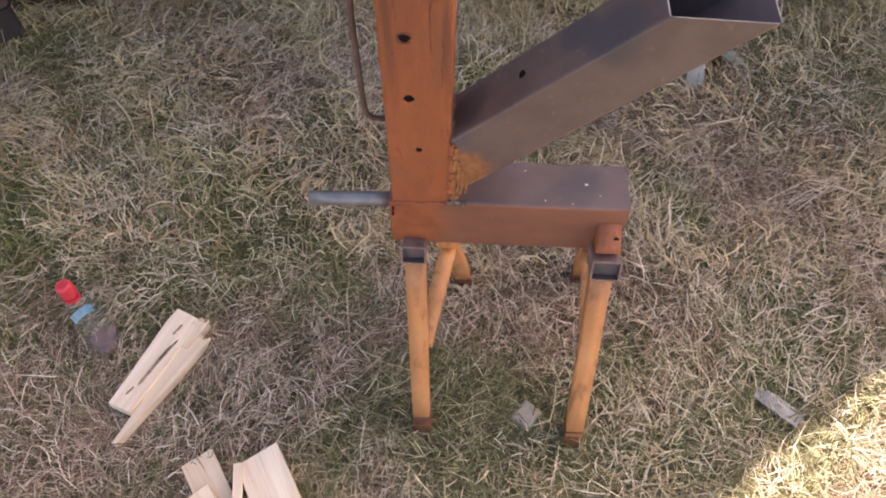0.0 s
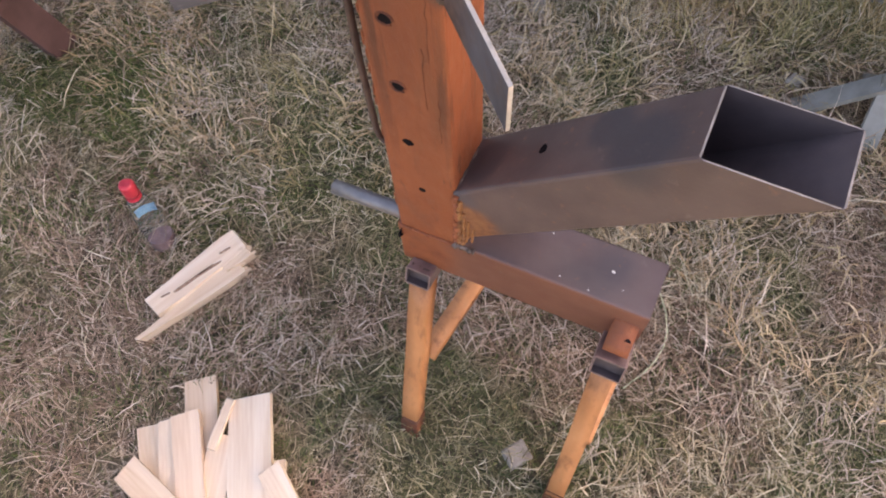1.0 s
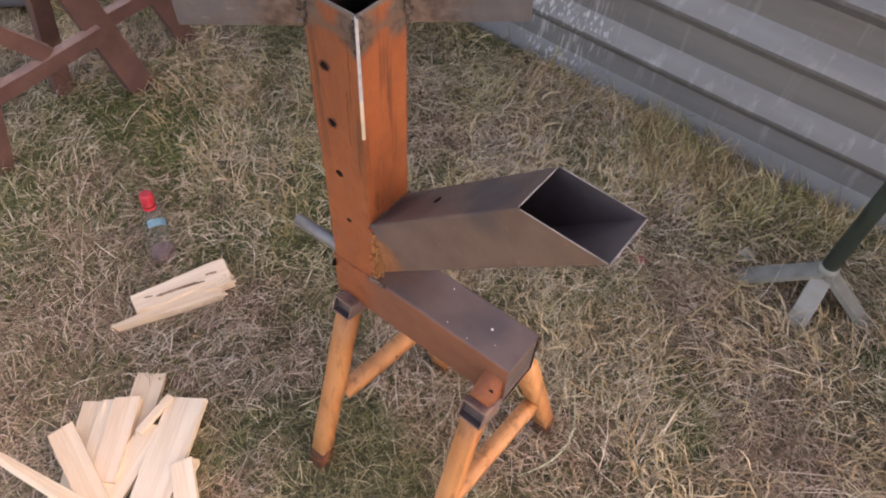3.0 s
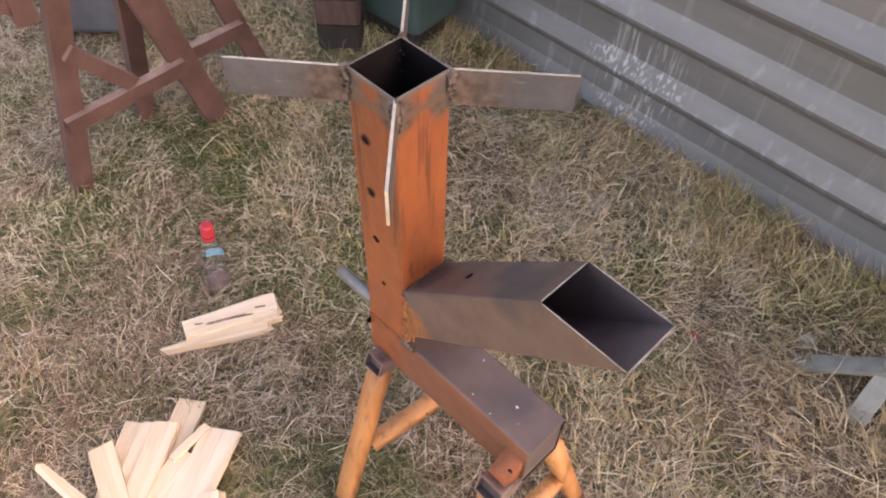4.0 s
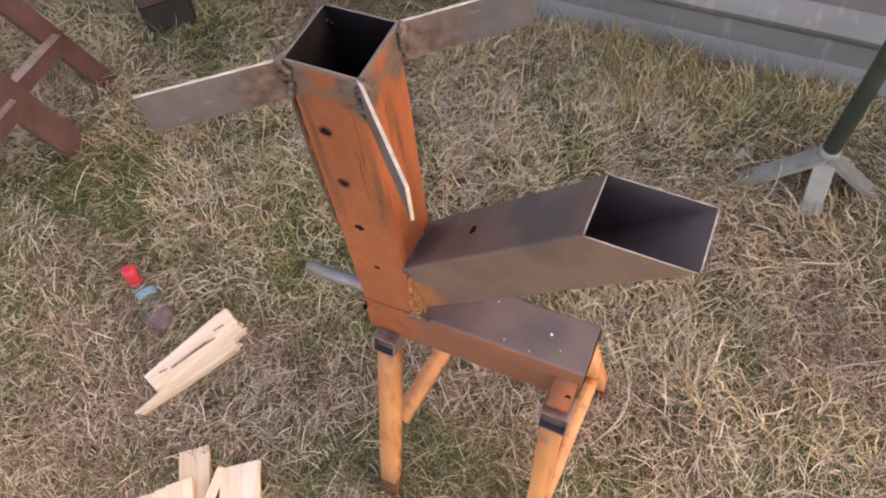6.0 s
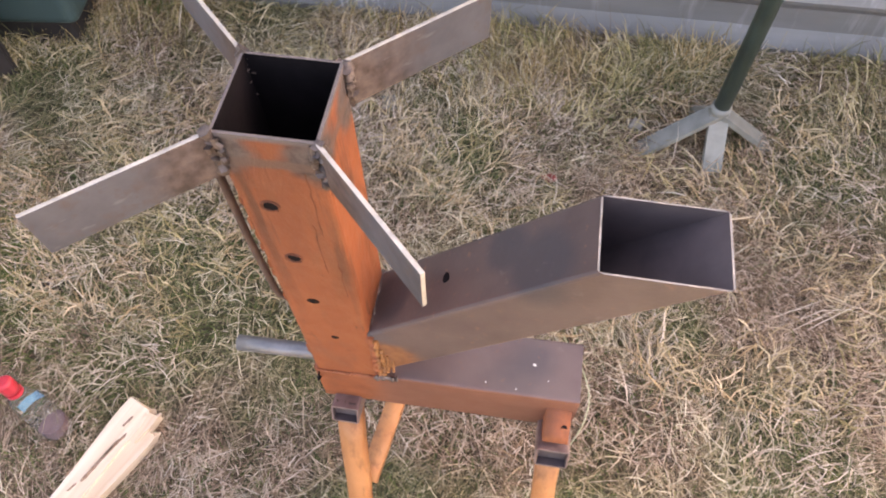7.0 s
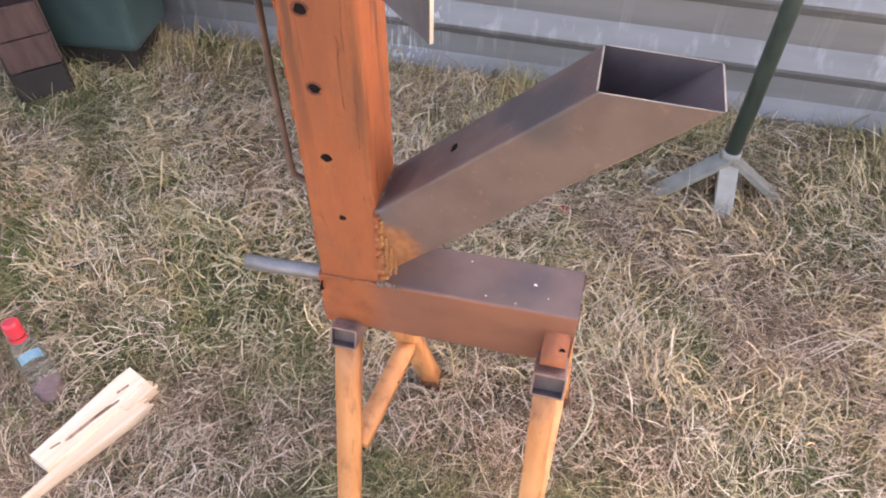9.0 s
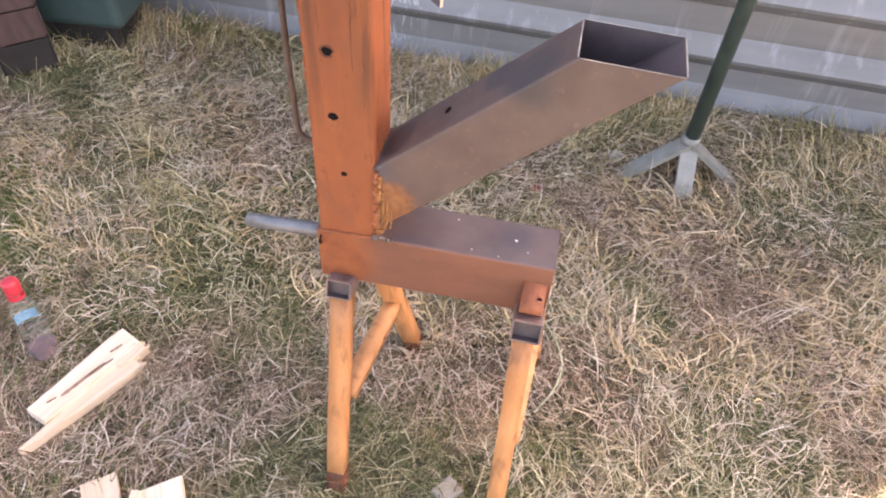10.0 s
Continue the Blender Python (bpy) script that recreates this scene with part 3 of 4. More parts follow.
        if sleeve:
            x, y, z = sleeve
            w, h, t = (0.0235 if stub is None else 0.0265), (0.0195 if stub is None else 0.0215), 0.0032

            turn = Matrix.Translation((x, y, z)) @ Matrix.Rotation(radians(-20), 4, "X")

            def sec(yy, o):
                return [turn @ Vector(p) for p in ((-w + o, yy, -h + o), (w - o, yy, -h + o), (w - o, yy, h - o), (-w + o, yy, h - o))]

            part("sleeve", hollow(0, 0, (sec(-0.030, 0), sec(-0.030, t)), (sec(0.030, 0), sec(0.030, t))), [M_SLEEVE, M_INNER], lg, "grey open square tube sleeve")
            part("plug", box((-w + t, -0.016, -h + t), (w - t, -0.010, h - t), 0.001, turn), M_PLUG, lg)
            part("weld_bead", bead((x - 0.018, y - 0.014, z - 0.018), (x + 0.018, y - 0.014, z - 0.018), 0.0040), M_WELD, lg)
            part("weld_bead", bead((x - 0.018, y - 0.012, z + 0.021), (x + 0.018, y - 0.012, z + 0.021), 0.0040), M_WELD, lg)
        if stub:
            st = part("stub", beam(stub[0], stub[1], 0.046, 0.040, 0.018, (1, 0, 0)), M_ORANGE, lg, "orange rounded tube stub", True)
            part("hole", blot(stub[2], (0, -0.85, 0.5), 0.006, 5), M_SOOT, st)
        return lg

    leg((-0.012, -0.066, 0.476), (0.006, -0.236, 0.0), (-0.014, -0.054, 0.494))
    leg((0.333, -0.090, 0.503), (0.350, -0.246, 0.0), (0.334, -0.082, 0.521), ((0.334, -0.030, 0.580), (0.334, -0.080, 0.545), (0.345, -0.0735, 0.576)))
    leg((0.005, 0.055, 0.500), (0.085, 0.172, 0.0))
    leg((0.345, 0.050, 0.510), (0.385, 0.205, 0.0))
    for a, b in (((0.004, -0.124, 0.218), (0.046, 0.112, 0.256)), ((0.350, -0.160, 0.245), (0.364, 0.115, 0.262))):
        st = part("stretcher", beam(a, b, 0.035, 0.035, 0.014, (1, 0, 0)), M_LEG, s, "ochre orange steel cross bar", True)
        m = Vector(a).lerp(Vector(b), 0.6) + Vector((0.0168, 0, 0))
        part("hole", blot(m, (1, 0, 0), 0.006, 3), M_SOOT, st)


build_stove()


# ---- firewood ----
def slat(a, b, w, t, z, dz=0.0, name="firewood", label="pale fresh split pine slat lying on grass", group="kindling pile", narrow=1.0, torn=0.0, roll=None):
    """A split pine slat with uneven edges between two places of the plan."""
    a, b = Vector((*a, z)), Vector((*b, z + dz))
    n = (b - a).length
    bm = bmesh.new()
    steps = 7
    ph = random.uniform(0, 50)
    rings = []
    sk0, sk1 = random.uniform(-0.02, 0.02), random.uniform(-0.02, 0.02)
    for i in range(steps + 1):
        f = i / steps
        e0 = 0.07 * w * noise.noise((f * 3 + ph, 0, 0))
        e1 = 0.07 * w * noise.noise((f * 3 + ph, 5, 0))
        tw = 0.10 * t * noise.noise((f * 4, ph, 0))
        taper = (1 - 0.12 * random.random() * (f > 0.9)) * (narrow + (1 - narrow) * min(1.0, f * 1.3))
        x = n * (f - 0.5) + (sk0 if i == 0 else sk1 if i == steps else 0) * 0.3
        q = 0.012 if i in (0, steps) else 0
        rings.append([bm.verts.new((x + q * random.uniform(-0.4, 0.4), y, zz)) for y, zz in (
            (-w / 2 * taper + e0, -t / 2 + tw), (w / 2 * taper + e1, -t / 2 + tw), (w / 2 * taper + e1 * 0.6, t / 2 + tw), (-w / 2 * taper + e0 * 0.7, t / 2 + tw))])
    for r, q in zip(rings, rings[1:]):
        for i in range(4):
            bm.faces.new((r[i], r[(i + 1) % 4], q[(i + 1) % 4], q[i]))
    bm.faces.new(rings[0][::-1])
    bm.faces.new(rings[-1])
    if torn:
        # long teeth where the wood broke along its grain
        for q in range(5):
            y0, y1 = w * (q / 5 - 0.47), w * ((q + 1) / 5 - 0.53)
            ln = torn * random.uniform(0.35, 1.0)
            zz = t * random.uniform(-0.1, 0.35)
            base = [bm.verts.new((n / 2 - 0.012, y, z2)) for y, z2 in ((y0, -t * 0.42), (y1, -t * 0.42), (y1, t * 0.42), (y0, t * 0.42))]
            tip = [bm.verts.new((n / 2 + ln, (y0 + y1) / 2 + dy, zz + dz2)) for dy, dz2 in ((-0.002, -0.002), (0.002, -0.002), (0.002, 0.002), (-0.002, 0.002))]
            for i in range(4):
                bm.faces.new((base[i], base[(i + 1) % 4], tip[(i + 1) % 4], tip[i]))
            bm.faces.new(base[::-1])
            bm.faces.new(tip)
    long = [e for e in bm.edges if e.calc_face_angle(0) > 0.7]
    bmesh.ops.bevel(bm, geom=long, offset=0.0015, segments=1, affect="EDGES", profile=0.5)
    ob = part(name, bm, M_PINE, None, label)
    tagged(ob, "", "firewood", group)
    d = b - a
    ob.matrix_world = Matrix.Translation((a + b) / 2) @ d.to_track_quat("X", "Z").to_matrix().to_4x4() @ Matrix.Rotation(random.uniform(-0.12, 0.12) if roll is None else roll, 4, "X")
    return ob


PILE = (
    ((-0.539, -0.481), (-0.380, -0.660), 0.066, 0.014, 0.016, 0.004), ((-0.490, -0.351), (-0.320, -0.580), 0.073, 0.016, 0.014, 0.018),
    ((-0.324, -0.700), (-0.264, -0.864), 0.083, 0.016, 0.020, 0.0), ((-0.344, -0.687), (-0.112, -0.793), 0.092, 0.015, 0.034, -0.010),
    ((-0.498, -0.449), (-0.350, -0.640), 0.060, 0.015, 0.028, 0.010), ((-0.232, -0.437), (-0.175, -0.538), 0.054, 0.014, 0.030, 0.010),
    ((-0.357, -0.675), (-0.334, -0.938), 0.085, 0.017, 0.050, -0.020), ((-0.472, -0.426), (-0.330, -0.600), 0.066, 0.015, 0.038, 0.012),
    ((-0.361, -0.428), (-0.275, -0.660), 0.062, 0.014, 0.040, 0.006), ((-0.240, -0.690), (-0.216, -0.903), 0.090, 0.016, 0.056, -0.024),
    ((-0.281, -0.655), (-0.030, -0.743), 0.080, 0.015, 0.056, -0.016), ((-0.391, -0.357), (-0.367, -0.468), 0.020, 0.012, 0.044, 0.012),
    ((-0.355, -0.334), (-0.172, -0.617), 0.098, 0.016, 0.036, 0.026), ((-0.513, -0.586), (-0.285, -0.640), 0.060, 0.015, 0.054, 0.008),
    ((-0.225, -0.452), (0.000, -0.594), 0.052, 0.015, 0.066, -0.006), ((-0.235, -0.659), (0.083, -0.621), 0.054, 0.014, 0.070, -0.010),
)
for p in PILE:
    slat(*p)
slat((-0.557, -0.715), (-0.008, -0.600), 0.050, 0.018, 0.088, 0.0, label="tapered pine slat with a pointed end across the pile", narrow=0.30, roll=-0.62)
slat((-0.694, -0.243), (-0.597, 0.009), 0.074, 0.026, 0.026, 0, "firewood_board", "pale pine board with torn split edge on grass", "", 0.80)
slat((-0.684, -0.327), (-0.556, -0.052), 0.046, 0.024, 0.020, 0, "firewood_splinter", "long white pine splinter beside the split board", "", 0.22, 0.012)
slat((-0.590, -0.090), (-0.562, -0.012), 0.034, 0.030, 0.024, 0, "firewood_chunk", "short pale pine chunk beside the split board", "", 0.5, 0.010)


def bark_and_crack_strip(a, b, w, z):
    a, b = Vector((*a, z)), Vector((*b, z))
    n = 9
    side = Vector((-(b - a).y, (b - a).x, 0)).normalized()
    bm = bmesh.new()
    rows = []
    for i in range(n + 1):
        p = a.lerp(b, i / n)
        o = w * (0.35 + 0.65 * abs(noise.noise((i * 1.7, a.x * 40, 0)))) * (0.3 if i in (0, n) else 1)
        rows.append([bm.verts.new(p - side * o), bm.verts.new(p + side * o * 0.8), bm.verts.new(p + side * o * 0.6 + Vector((0, 0, 0.003))), bm.verts.new(p - side * o * 0.7 + Vector((0, 0, 0.003)))])
    for r, q in zip(rows, rows[1:]):
        for i in range(4):
            bm.faces.new((r[i], r[(i + 1) % 4], q[(i + 1) % 4], q[i]))
    bm.faces.new(rows[0][::-1])
    bm.faces.new(rows[-1])
    return bm


BOARD = bpy.data.objects["firewood_board"]
# the longest strip paints a crack's brown shade, the small ones are bark
for p, q, w in (((-0.668, -0.190), (-0.618, -0.085), 0.0085), ((-0.640, -0.130), (-0.606, -0.070), 0.0065), ((-0.622, -0.055), (-0.606, -0.028), 0.0050), ((-0.708, -0.182), (-0.700, -0.165), 0.0035), ((-0.690, -0.215), (-0.676, -0.195), 0.0030)):
    sp = part("bark_and_crack_strip", bark_and_crack_strip(p, q, w, 0.0385), M_SPLIT, BOARD)
    sp.matrix_parent_inverse = BOARD.matrix_world.inverted()


# ---- bottle ----
def lathe(prof, seg=28):
    bm = bmesh.new()
    rings = [[bm.verts.new((r * math.cos(6.2832 * j / seg), r * math.sin(6.2832 * j / seg), z)) for j in range(seg)] for r, z in prof]
    for a, b in zip(rings, rings[1:]):
        for j in range(seg):
            bm.faces.new((a[j], a[(j + 1) % seg], b[(j + 1) % seg], b[j]))
    return bm


def build_bottle():
    e = thing("plastic_bottle", "clear plastic drink bottle with red cap standing in grass", "bottle")
    body = lathe([(0.0005, 0.004), (0.022, 0.0), (0.030, 0.006), (0.033, 0.02), (0.033, 0.07), (0.0315, 0.078), (0.033, 0.086), (0.033, 0.135), (0.031, 0.155), (0.024, 0.185), (0.016, 0.205), (0.0135, 0.212), (0.0135, 0.235)])
    part("body", body, M_PET, e, "clear plastic bottle body", True)
    cap = part("cap", lathe([(0.0005, 0.2115), (0.0165, 0.212), (0.0182, 0.214), (0.0184, 0.243), (0.0174, 0.2475), (0.0150, 0.2505), (0.0115, 0.2515), (0.0005, 0.2505)], 32), M_RED, e, "red screw cap", True)
    part("neck_ring", lathe([(0.0142, 0.200), (0.0185, 0.200), (0.0185, 0.209), (0.0142, 0.209)]), M_RED, cap)
    lab = bmesh.new()
    a0, a1 = radians(-110), radians(-30)
    vs = [[lab.verts.new(((0.0338 - 0.0012 * (k == 1) * 0) * math.cos(a0 + (a1 - a0) * i / 8), 0.0338 * math.sin(a0 + (a1 - a0) * i / 8), z)) for i in range(9)] for k, z in enumerate((0.105, 0.132))]
    for i in range(8):
        lab.faces.new((vs[0][i], vs[0][i + 1], vs[1][i + 1], vs[1][i]))
    part("label_print", lab, M_BLUELABEL, e, "pale blue printed label piece")
    part("drink_rest", lathe([(0.0005, 0.005), (0.027, 0.007), (0.0300, 0.020), (0.0300, 0.045), (0.0005, 0.045)]), M_REDBROWN, e, "muted red drink rest")
    e.matrix_world = Matrix.Translation((-0.785, -0.078, 0.0)) @ Vector((-0.022, 0.030, 0.25)).to_track_quat("Z", "Y").to_matrix().to_4x4()


build_bottle()


# ---- wooden trestle ----
def build_trestle():
    e = thing("wooden_trestle", "red-brown stained wooden trestle table frame on grass", "trestle")
    legs = (((-1.450, -0.200, -0.01), (-1.460, 0.055, 0.95)), ((-1.450, 0.352, -0.01), (-1.460, 0.125, 0.95)),
            ((-1.640, 0.150, -0.01), (-1.640, 0.300, 0.95)), ((-1.560, 0.640, -0.01), (-1.580, 0.350, 0.95)))
    for (a, b), w in zip(legs, (0.066, 0.090, 0.062, 0.066)):
        part("leg", beam(a, b, w, 0.042, 0.003, (1, 0, 0), 1.0, 0.001), M_TRESTLE, e)
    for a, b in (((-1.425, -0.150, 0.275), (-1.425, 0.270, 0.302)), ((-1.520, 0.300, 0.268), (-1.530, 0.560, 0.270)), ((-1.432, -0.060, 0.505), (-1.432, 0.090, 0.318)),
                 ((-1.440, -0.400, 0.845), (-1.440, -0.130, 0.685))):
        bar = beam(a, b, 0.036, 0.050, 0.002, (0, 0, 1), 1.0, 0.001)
        # level faces get a paler brown that paints the skylight on them
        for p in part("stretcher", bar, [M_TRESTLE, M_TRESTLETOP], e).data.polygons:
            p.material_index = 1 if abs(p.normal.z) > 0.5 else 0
    part("cross_piece", beam((-1.430, -0.122, 0.632), (-1.440, -0.100, 0.950), 0.060, 0.045, 0.003, (1, 0, 0)), M_TRESTLE, e)
    part("top_rail", beam((-1.475, -0.30, 0.975), (-1.585, 0.55, 0.975), 0.07, 0.05, 0.003), M_TRESTLE, e)


build_trestle()


# ---- tubs and boards by the shed ----
def build_tub(name, label, at, size, mat, turn):
    e = thing(name, label, "tub")
    bm = box((-size[0] / 2, -size[1] / 2, 0), (size[0] / 2, size[1] / 2, size[2]), 0)
    top = [f for f in bm.faces if f.normal.z > 0.9]
    for f in top:
        for v in f.verts:
            v.co.x *= 1.04
            v.co.y *= 1.04
    bmesh.ops.delete(bm, geom=top, context="FACES")
    bmesh.ops.bevel(bm, geom=[x for x in bm.edges if not x.is_boundary], offset=0.035, segments=4, affect="EDGES", profile=0.5)
    ob = part("body", bm, mat, e)
    sol = ob.modifiers.new("wall", "SOLIDIFY")
    sol.thickness = 0.008
    # near-black block that stands in for the shade beneath the tub
    part("under_shade_block", box((-size[0] * 0.40, -size[1] * 0.36, -at[2] - 0.01), (size[0] * 0.40, size[1] * 0.40, 0.010), 0.006), M_NEARBLACK, e)
    e.matrix_world = Matrix.Translation(at) @ Matrix.Rotation(radians(turn), 4, "Z")


build_tub("plastic_tub", "faded teal plastic tub over a black block painted as shade", (-1.472, 1.238, 0.112), (0.50, 0.27, 0.42), M_TUB, 6)
build_tub("metal_tub", "grey blue metal tub standing behind the trestle", (-2.36, 0.41, 0.035), (0.38, 0.44, 0.35), M_TUBBLUE, 46)


def build_crate():
    e = thing("wooden_crate", "small dark brown wooden crate beside the teal tub", "crate", (-1.518, 0.990, 0))
    e.rotation_euler.z = radians(45)
    for x in (-0.066, 0.066):
        for y in (-0.048, 0.048):
            part("corner_post", box((x - 0.014, y - 0.014, -0.01), (x + 0.014, y + 0.014, 0.37), 0.003), M_NEARBLACK if x > 0 else M_DARKWOOD, e)
    # lowest row of boards near black, the rows above dark brown
    for k in range(3):
        z = 0.03 + 0.112 * k
        for y in (-0.070, 0.062):
            part("slat", box((-0.080, y, z), (0.080, y + 0.008, z + 0.106), 0.002), M_DARKWOOD if k else M_NEARBLACK, e)
        for x in (-0.0885, 0.0805):
            part("slat", box((x, -0.062, z), (x + 0.008, 0.062, z + 0.106), 0.002), M_DARKWOOD if k else M_NEARBLACK, e)


build_crate()


# ---- post on a four-footed stand ----
def build_post():
    e = thing("garden_post", "dark green pole on a grey welded four-footed steel stand", "post")
    c = Vector((0.762, 1.030, 0.150))
    for foot in ((0.572, 0.978, 0.004), (0.775, 0.915, 0.004), (0.944, 1.050, 0.004), (0.745, 1.170, 0.004)):
        lg = part("leg", beam(c, foot, 0.054, 0.016, 0.002, (0, 0, 1)), M_STANDGREY, e)
        f = Vector(foot)
        part("foot", beam(f + Vector((0, 0, 0.004)), f - Vector((0, 0, 0.012)), 0.05, 0.05, 0.002, (0, 1, 0)), M_STANDGREY, lg)
    part("pole", round_tube([c + Vector((0, 0, -0.01)), c + Vector((0, 0, 0.6)), c + Vector((0.0, 0, 1.9))], 0.023, 18), M_POLE, e, "dark green painted pole", True)
    part("collar", round_tube([c + Vector((0, 0, -0.012)), c + Vector((0, 0, 0.022))], 0.028, 18), M_STANDGREY, e, "", True)


build_post()


# ---- small things in the grass ----
def small(name, bm, mat, label, category):
    return tagged(part(name, bm, mat, None, label, False), "", category)


def stone(at, size, k, label):
    bm = box((-size[0], -size[1], -size[2]), size, 0.006, Matrix.Rotation(k * 0.9, 4, "Z"))
    bmesh.ops.subdivide_edges(bm, edges=bm.edges[:], cuts=1)
    for v in bm.verts:
        v.co += Vector([0.22 * size[2] * noise.noise(v.co * 60 + Vector((k * 3.0, i * 9.0, 0))) for i in range(3)])
        v.co += Vector((at[0], at[1], size[2] * 0.75))
    small("stone", bm, M_STONE, label, "stone")


stone((0.246, -0.196), (0.027, 0.024, 0.015), 1, "flat grey stone half sunk in grass")
stone((-0.198, 1.040), (0.026, 0.022, 0.016), 2, "small pale stone in dry grass")
stone((0.560, 1.060), (0.020, 0.020, 0.016), 3, "small pale stone beside the steel stand")
def crumpled(centre, turn, size, thick):
    bm = bmesh.new()
    nx, ny = 9, 4
    at = Matrix.Translation(centre) @ Matrix.Rotation(turn, 4, "Z")
    rows = []
    for i in range(nx + 1):
        u = i / nx - 0.5
        edge = 1 + 0.25 * noise.noise((u * 6, centre[0] * 7, 0))
        rows.append([at @ Vector((u * size[0] + 0.006 * noise.noise((j, i, 3.3)), (j / ny - 0.5) * size[1] * edge, 0.004 + 0.007 * noise.noise((i * 0.5, j * 0.6, 8.1)))) for j in range(ny + 1)])
    top = [[bm.verts.new(p + Vector((0, 0, thick))) for p in r] for r in rows]
    low = [[bm.verts.new(p) for p in r] for r in rows]
    for i in range(nx):
        for j in range(ny):
            bm.faces.new((top[i][j], top[i + 1][j], top[i + 1][j + 1], top[i][j + 1]))
            bm.faces.new((low[i][j], low[i][j + 1], low[i + 1][j + 1], low[i + 1][j]))
    rim = [(i, 0) for i in range(nx)] + [(nx, j) for j in range(ny)] + [(i, ny) for i in range(nx, 0, -1)] + [(0, j) for j in range(ny, 0, -1)]
    for p, q in zip(rim, rim[1:] + rim[:1]):
        bm.faces.new((low[p[0]][p[1]], low[q[0]][q[1]], top[q[0]][q[1]], top[p[0]][p[1]]))
    return bm


def stalk(a, b, r, sag, label):
    a, b = Vector(a), Vector(b)
    pts = [a.lerp(b, q / 8) + Vector((0.006 * noise.noise((q * 0.7, a.x, 0)), 0.006 * noise.noise((q * 0.7, a.y, 4)), sag * math.sin(math.pi * q / 8))) for q in range(9)]
    small("stalk", round_tube(pts, r, 6, True, 0.2), M_PALE, label, "stalk")


small("metal_scrap", crumpled((0.835, -0.136, 0.017), radians(-39), (0.110, 0.040), 0.003), M_FOIL, "pale grey crumpled metal strip lying in grass", "scrap")
small("earth_clod", lump((-0.965, 0.290, 0.012), (0.034, 0.026, 0.016), 17), M_CLOD, "dark brown earth clod lying in dry grass", "clod")
stalk((1.043, 0.535, 0.030), (1.204, 0.490, 0.034), 0.0022, 0.010, "long pale dry stalk lying over the grass")
wire = [Vector(p) for p in ((0.385, 0.345, 0.020), (0.405, 0.305, 0.030), (0.440, 0.250, 0.032), (0.457, 0.205, 0.032), (0.460, 0.165, 0.031), (0.452, 0.125, 0.030), (0.435, 0.085, 0.028), (0.408, 0.040, 0.022))]
small("wire_end", round_tube(wire, 0.0020, 6, True, 0.1), M_WIRE, "thin pale green curved wire lying on grass", "wire")
stalk((-0.850, 0.550, -0.004), (-0.850, 0.650, 0.150), 0.0016, 0.012, "thin pale dry stalk standing upright in grass")
small("red_scrap", lump((0.315, 0.830, 0.014), (0.023, 0.016, 0.012), 6), M_SCRAPRED, "small crumpled red plastic scrap in grass", "litter")


# ---- grass ----
def blade_mesh(name, mat, count, area, length, width, lean, rise, seed, label, keep=None, curl=1.0):
    rng = np.random.default_rng(seed)
    x = rng.uniform(area[0], area[1], count)
    y = rng.uniform(area[2], area[3], count)
    if keep is not None:
        ok = keep(x, y, rng)
        x, y = x[ok], y[ok]
        count = len(x)
    L = length[0] + (length[1] - length[0]) * rng.random(count) ** 1.8
    w = rng.uniform(*width, count) / 2
    az = 2.2 * np.sin(x * 3.1 + 1.7 * np.sin(y * 2.3)) + 1.8 * np.cos(y * 4.3 - x * 1.7) + rng.normal(0, 1.25, count)
    el = rng.uniform(*lean, count)
    turn = rng.normal(0, 0.55, count) * curl
    droop = rng.uniform(0.2, 1.0, count) * curl
    z = rng.uniform(*rise, count)
    P = [np.stack([x, y, z], 1)]
    a, e = az.copy(), el.copy()
    for k in range(3):
        d = np.stack([np.cos(e) * np.cos(a), np.cos(e) * np.sin(a), np.sin(e)], 1)
        q = P[-1] + d * (L / 3)[:, None]
        q[:, 2] = np.maximum(q[:, 2], 0.003)
        P.append(q)
        a = a + turn
        e = e - droop * 0.55
    for q in P:
        # pressed flat under the wood
        under = ((q[:, 0] + 0.30) / 0.33) ** 2 + ((q[:, 1] + 0.63) / 0.33) ** 2 < 1
        under |= (abs(0.93 * (q[:, 0] + 0.625) - 0.37 * (q[:, 1] + 0.14)) < 0.07) & (abs(0.37 * (q[:, 0] + 0.625) + 0.93 * (q[:, 1] + 0.14)) < 0.19)
        q[under, 2] = np.minimum(q[under, 2], 0.007)
    side = np.stack([-np.sin(az), np.cos(az), rng.uniform(-0.5, 0.5, count)], 1)
    V = np.empty((count, 7, 3), np.float32)
    for k, f in enumerate((0.85, 1.0, 0.75)):
        V[:, 2 * k] = P[k] - side * (w * f)[:, None]
        V[:, 2 * k + 1] = P[k] + side * (w * f)[:, None]
    V[:, 6] = P[3]
    base = (np.arange(count) * 7)[:, None]
    quads = np.concatenate([base + np.array([0, 1, 3, 2]), base + np.array([2, 3, 5, 4])], 1)
    tri = base + np.array([4, 5, 6])
    loops = np.concatenate([quads, tri], 1).astype(np.int32).ravel()
    sizes = np.tile(np.array([4, 4, 3], np.int32), count)
    starts = np.concatenate([[0], np.cumsum(sizes)[:-1]]).astype(np.int32)
    me = bpy.data.meshes.new(name)
    me.vertices.add(count * 7)
    me.vertices.foreach_set("co", V.ravel())
    me.loops.add(len(loops))
    me.loops.foreach_set("vertex_index", loops)
    me.polygons.add(len(sizes))
    me.polygons.foreach_set("loop_start", starts)
    me.update(calc_edges=True)
    me.validate()
    me.materials.append(mat)
    return tagged(new(name, me), label, "grass", "", "stuff")


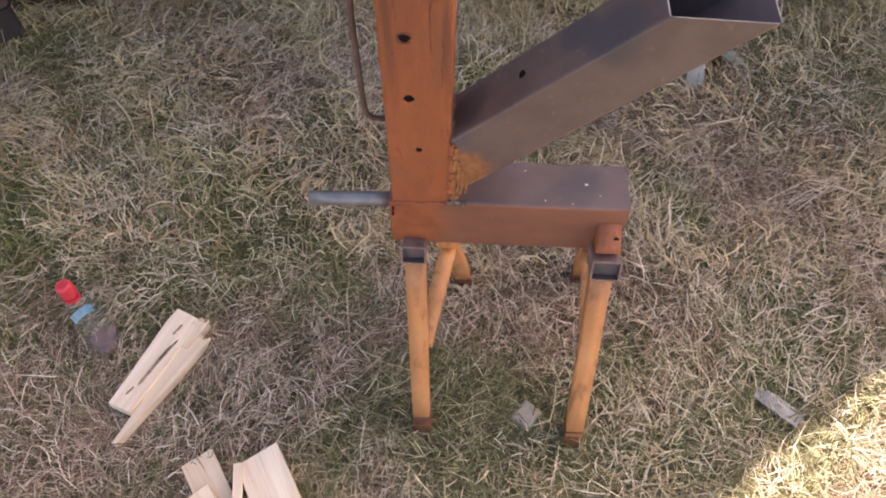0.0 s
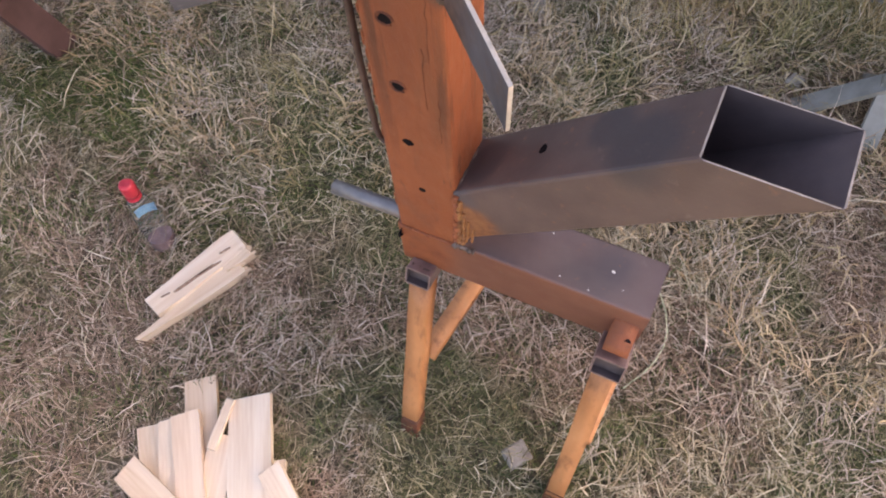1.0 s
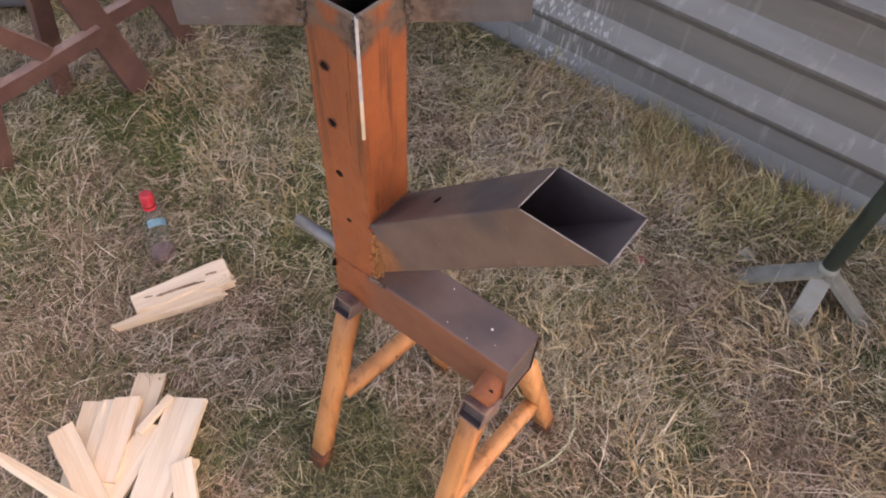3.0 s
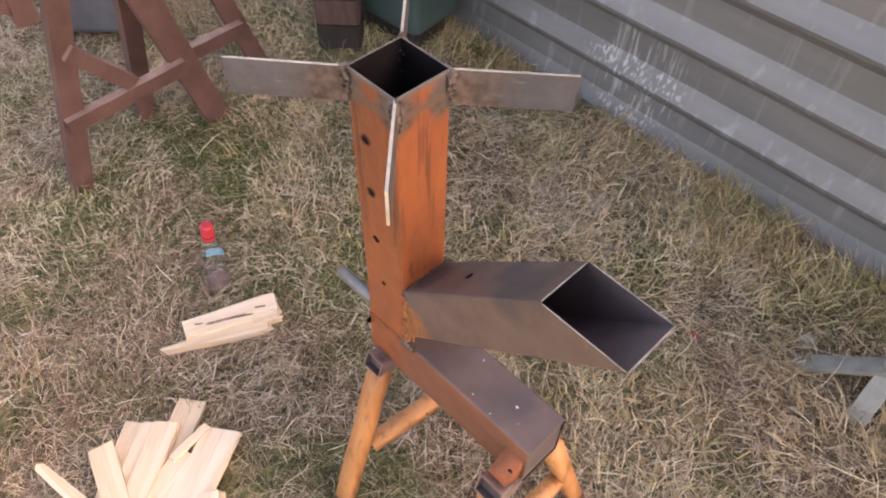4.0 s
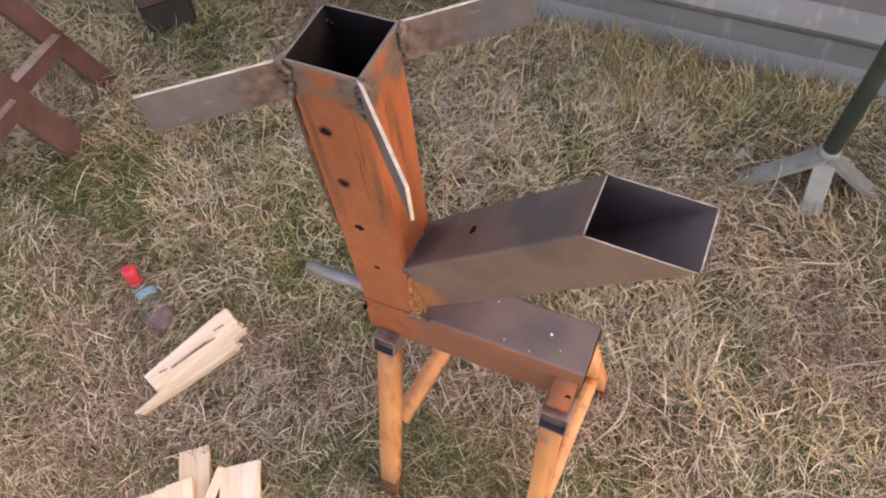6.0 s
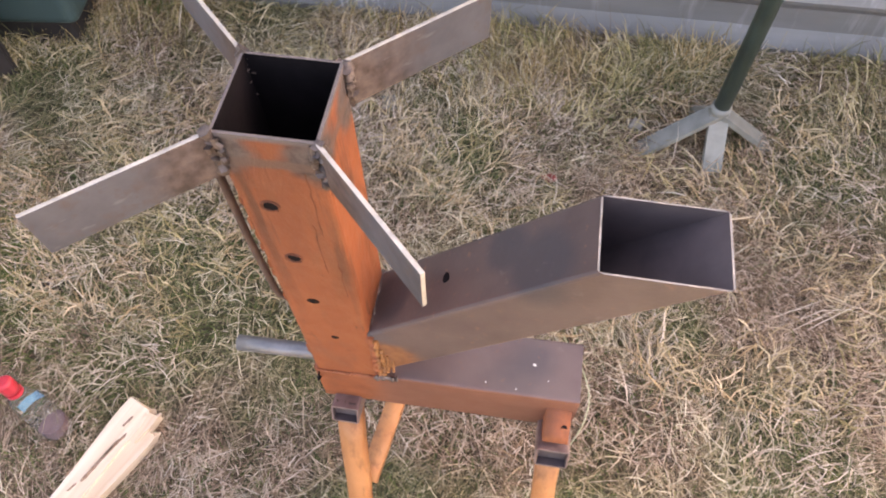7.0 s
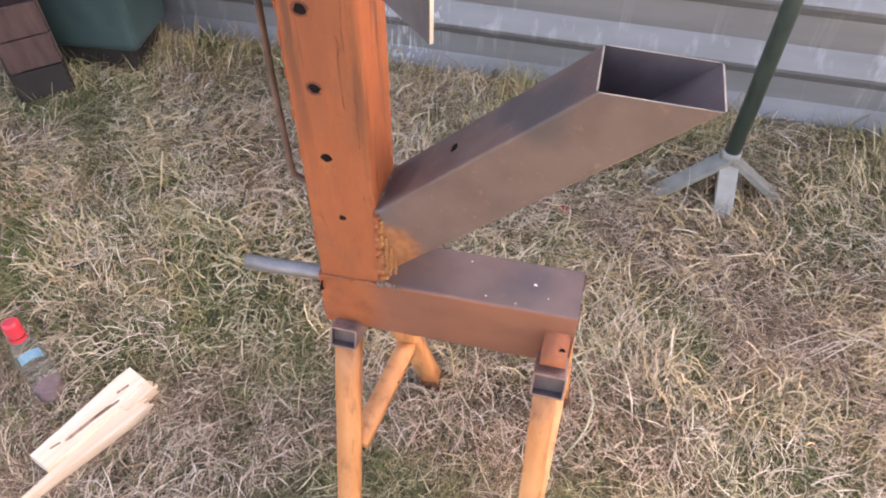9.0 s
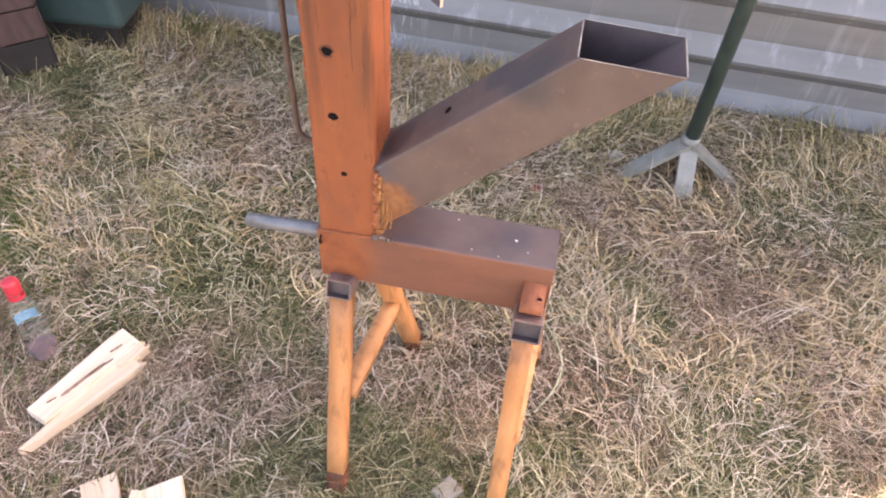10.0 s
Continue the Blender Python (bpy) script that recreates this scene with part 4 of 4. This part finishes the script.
def patchy(scale, lo, seed):
    def keep(x, y, rng):
        v = np.sin(x * scale + seed) * np.cos(y * scale * 1.3 - seed) + 0.6 * np.sin(x * scale * 2.7 + y * scale * 1.9 + seed * 2) + 0.35 * np.sin(y * scale * 5.1 - x * scale * 3.3)
        return v / 2 + 0.5 > rng.random(len(x)) * (1 - lo) + lo - 0.25
    return keep


def clear_wood(more=None):
    def keep(x, y, rng):
        pile = ((x + 0.30) / 0.36) ** 2 + ((y + 0.63) / 0.36) ** 2 < 1
        board = (abs(0.93 * (x + 0.625) - 0.37 * (y + 0.14)) < 0.09) & (abs(0.37 * (x + 0.625) + 0.93 * (y + 0.14)) < 0.22)
        ok = ~(pile | board)
        return ok & more(x, y, rng) if more else ok
    return keep


# where the living grass grows thickest: place, reach, strength
LUSH = ((-1.30, 0.35, 0.40, 0.75), (-0.85, 0.65, 0.45, 0.45), (-0.35, 0.35, 0.30, 0.55), (-0.95, -0.30, 0.40, 0.40), (0.48, 0.12, 0.17, 0.80), (0.15, -0.45, 0.25, 0.30), (0.95, 1.20, 0.30, 0.60), (0.20, 1.05, 0.25, 0.45), (1.35, 0.10, 0.35, 0.30))


def living(x, y, rng):
    v = np.full(len(x), 0.20)
    for px, py, reach, more in LUSH:
        v += more * np.exp(-((x - px) ** 2 + (y - py) ** 2) / (2 * reach * reach))
    v *= 0.75 + 0.45 * np.sin(x * 7.1 + 1.3) * np.cos(y * 8.3 - 0.7) + 0.25 * np.sin(x * 17 - y * 13)
    return rng.random(len(x)) < v


def thinned(x, y, rng):
    """Fewer straws where the living grass is dense."""
    return ~(living(x, y, rng) & (rng.random(len(x)) < 0.5))


def hugging(x, y, rng):
    """Tufts thin out away from the wall, further at some places than at others."""
    reach = 0.20 + 0.10 * np.sin(x * 3.7 + 0.8) + 0.06 * np.sin(x * 11.3)
    return patchy(4.4, 0.30, 0.4)(x, y, rng) & (rng.random(len(x)) < np.exp(-((1.435 - y) / reach) ** 2))


def clumped(x, y, rng):
    """Loose straw lies in wide drifts that break up into small clumps."""
    return patchy(1.9, 0.1, 2.2)(x, y, rng) & patchy(8.5, 0.35, 0.6)(x, y, rng)


def beyond(x, y, rng):
    return (x < AREA[0]) | (x > AREA[1]) | (y < AREA[2])


AREA = (-2.6, 2.0, -1.15, 1.44)
YARD = (-6.5, 6.0, -6.0, 1.44)
blade_mesh("dry_straw", M_STRAW, 330000, AREA, (0.022, 0.105), (0.0010, 0.0024), (-0.05, 0.60), (0.0, 0.018), 11, "matted dry pale straw covering the ground", thinned, 0.55)
blade_mesh("grass_blades", M_GREEN, 230000, AREA, (0.018, 0.065), (0.0012, 0.0026), (0.4, 1.4), (-0.004, 0.006), 12, "short dull green grass blades among straw", living, 0.8)
blade_mesh("loose_straw", M_PALE, 74000, AREA, (0.025, 0.110), (0.0013, 0.0028), (-0.1, 0.60), (0.010, 0.034), 15, "pale curled loose straw on top of the turf", clear_wood(clumped), 0.6)
blade_mesh("tall_straw", M_STRAW, 6000, AREA, (0.08, 0.20), (0.0013, 0.0028), (0.3, 1.2), (0.0, 0.006), 13, "long loose dry stalks over the turf", clear_wood(), 0.5)
blade_mesh("wall_grass", M_GOLD_STRAW, 20000, (-1.9, 1.9, 1.02, 1.435), (0.05, 0.17), (0.0014, 0.0030), (0.45, 1.40), (-0.004, 0.004), 14, "golden dry grass tufts along the shed wall", hugging, 0.7)
blade_mesh("weed_tuft", M_GREEN, 160, (-1.16, -0.98, 1.32, 1.43), (0.04, 0.11), (0.0025, 0.0055), (0.7, 1.5), (-0.004, 0.004), 16, "green weed tuft growing beside the teal tub", None, 0.7)
blade_mesh("green_patch", M_GREEN, 9000, (-1.55, -1.05, 0.10, 0.55), (0.02, 0.075), (0.0016, 0.0034), (0.3, 1.4), (-0.004, 0.008), 17, "denser green grass by the trestle foot", patchy(5.0, 0.2, 0.7), 1.0)
blade_mesh("yard_straw", M_STRAW, 90000, YARD, (0.06, 0.17), (0.004, 0.009), (0.0, 0.7), (0.0, 0.018), 18, "dry straw over the yard further out", beyond, 0.8)
blade_mesh("yard_grass", M_GREEN, 45000, YARD, (0.04, 0.10), (0.004, 0.009), (0.4, 1.4), (-0.004, 0.006), 19, "dull green grass over the yard further out", lambda x, y, rng: beyond(x, y, rng) & patchy(2.6, 0.3, 1.3)(x, y, rng), 1.0)
blade_mesh("bent_straw", M_WARM, 17000, (-2.2, 2.0, 0.20, 1.40), (0.045, 0.13), (0.0021, 0.0040), (0.05, 0.9), (0.008, 0.036), 21, "bold bent pale straw lying over the turf near the shed", patchy(7.3, 0.45, 1.9), 0.9)
blade_mesh("straw_tuft", M_PALE, 7000, AREA, (0.05, 0.13), (0.0014, 0.0028), (0.0, 0.8), (0.004, 0.030), 20, "bolder bent pale straw in loose tufts", clear_wood(patchy(6.3, 0.75, 0.9)), 1.1)
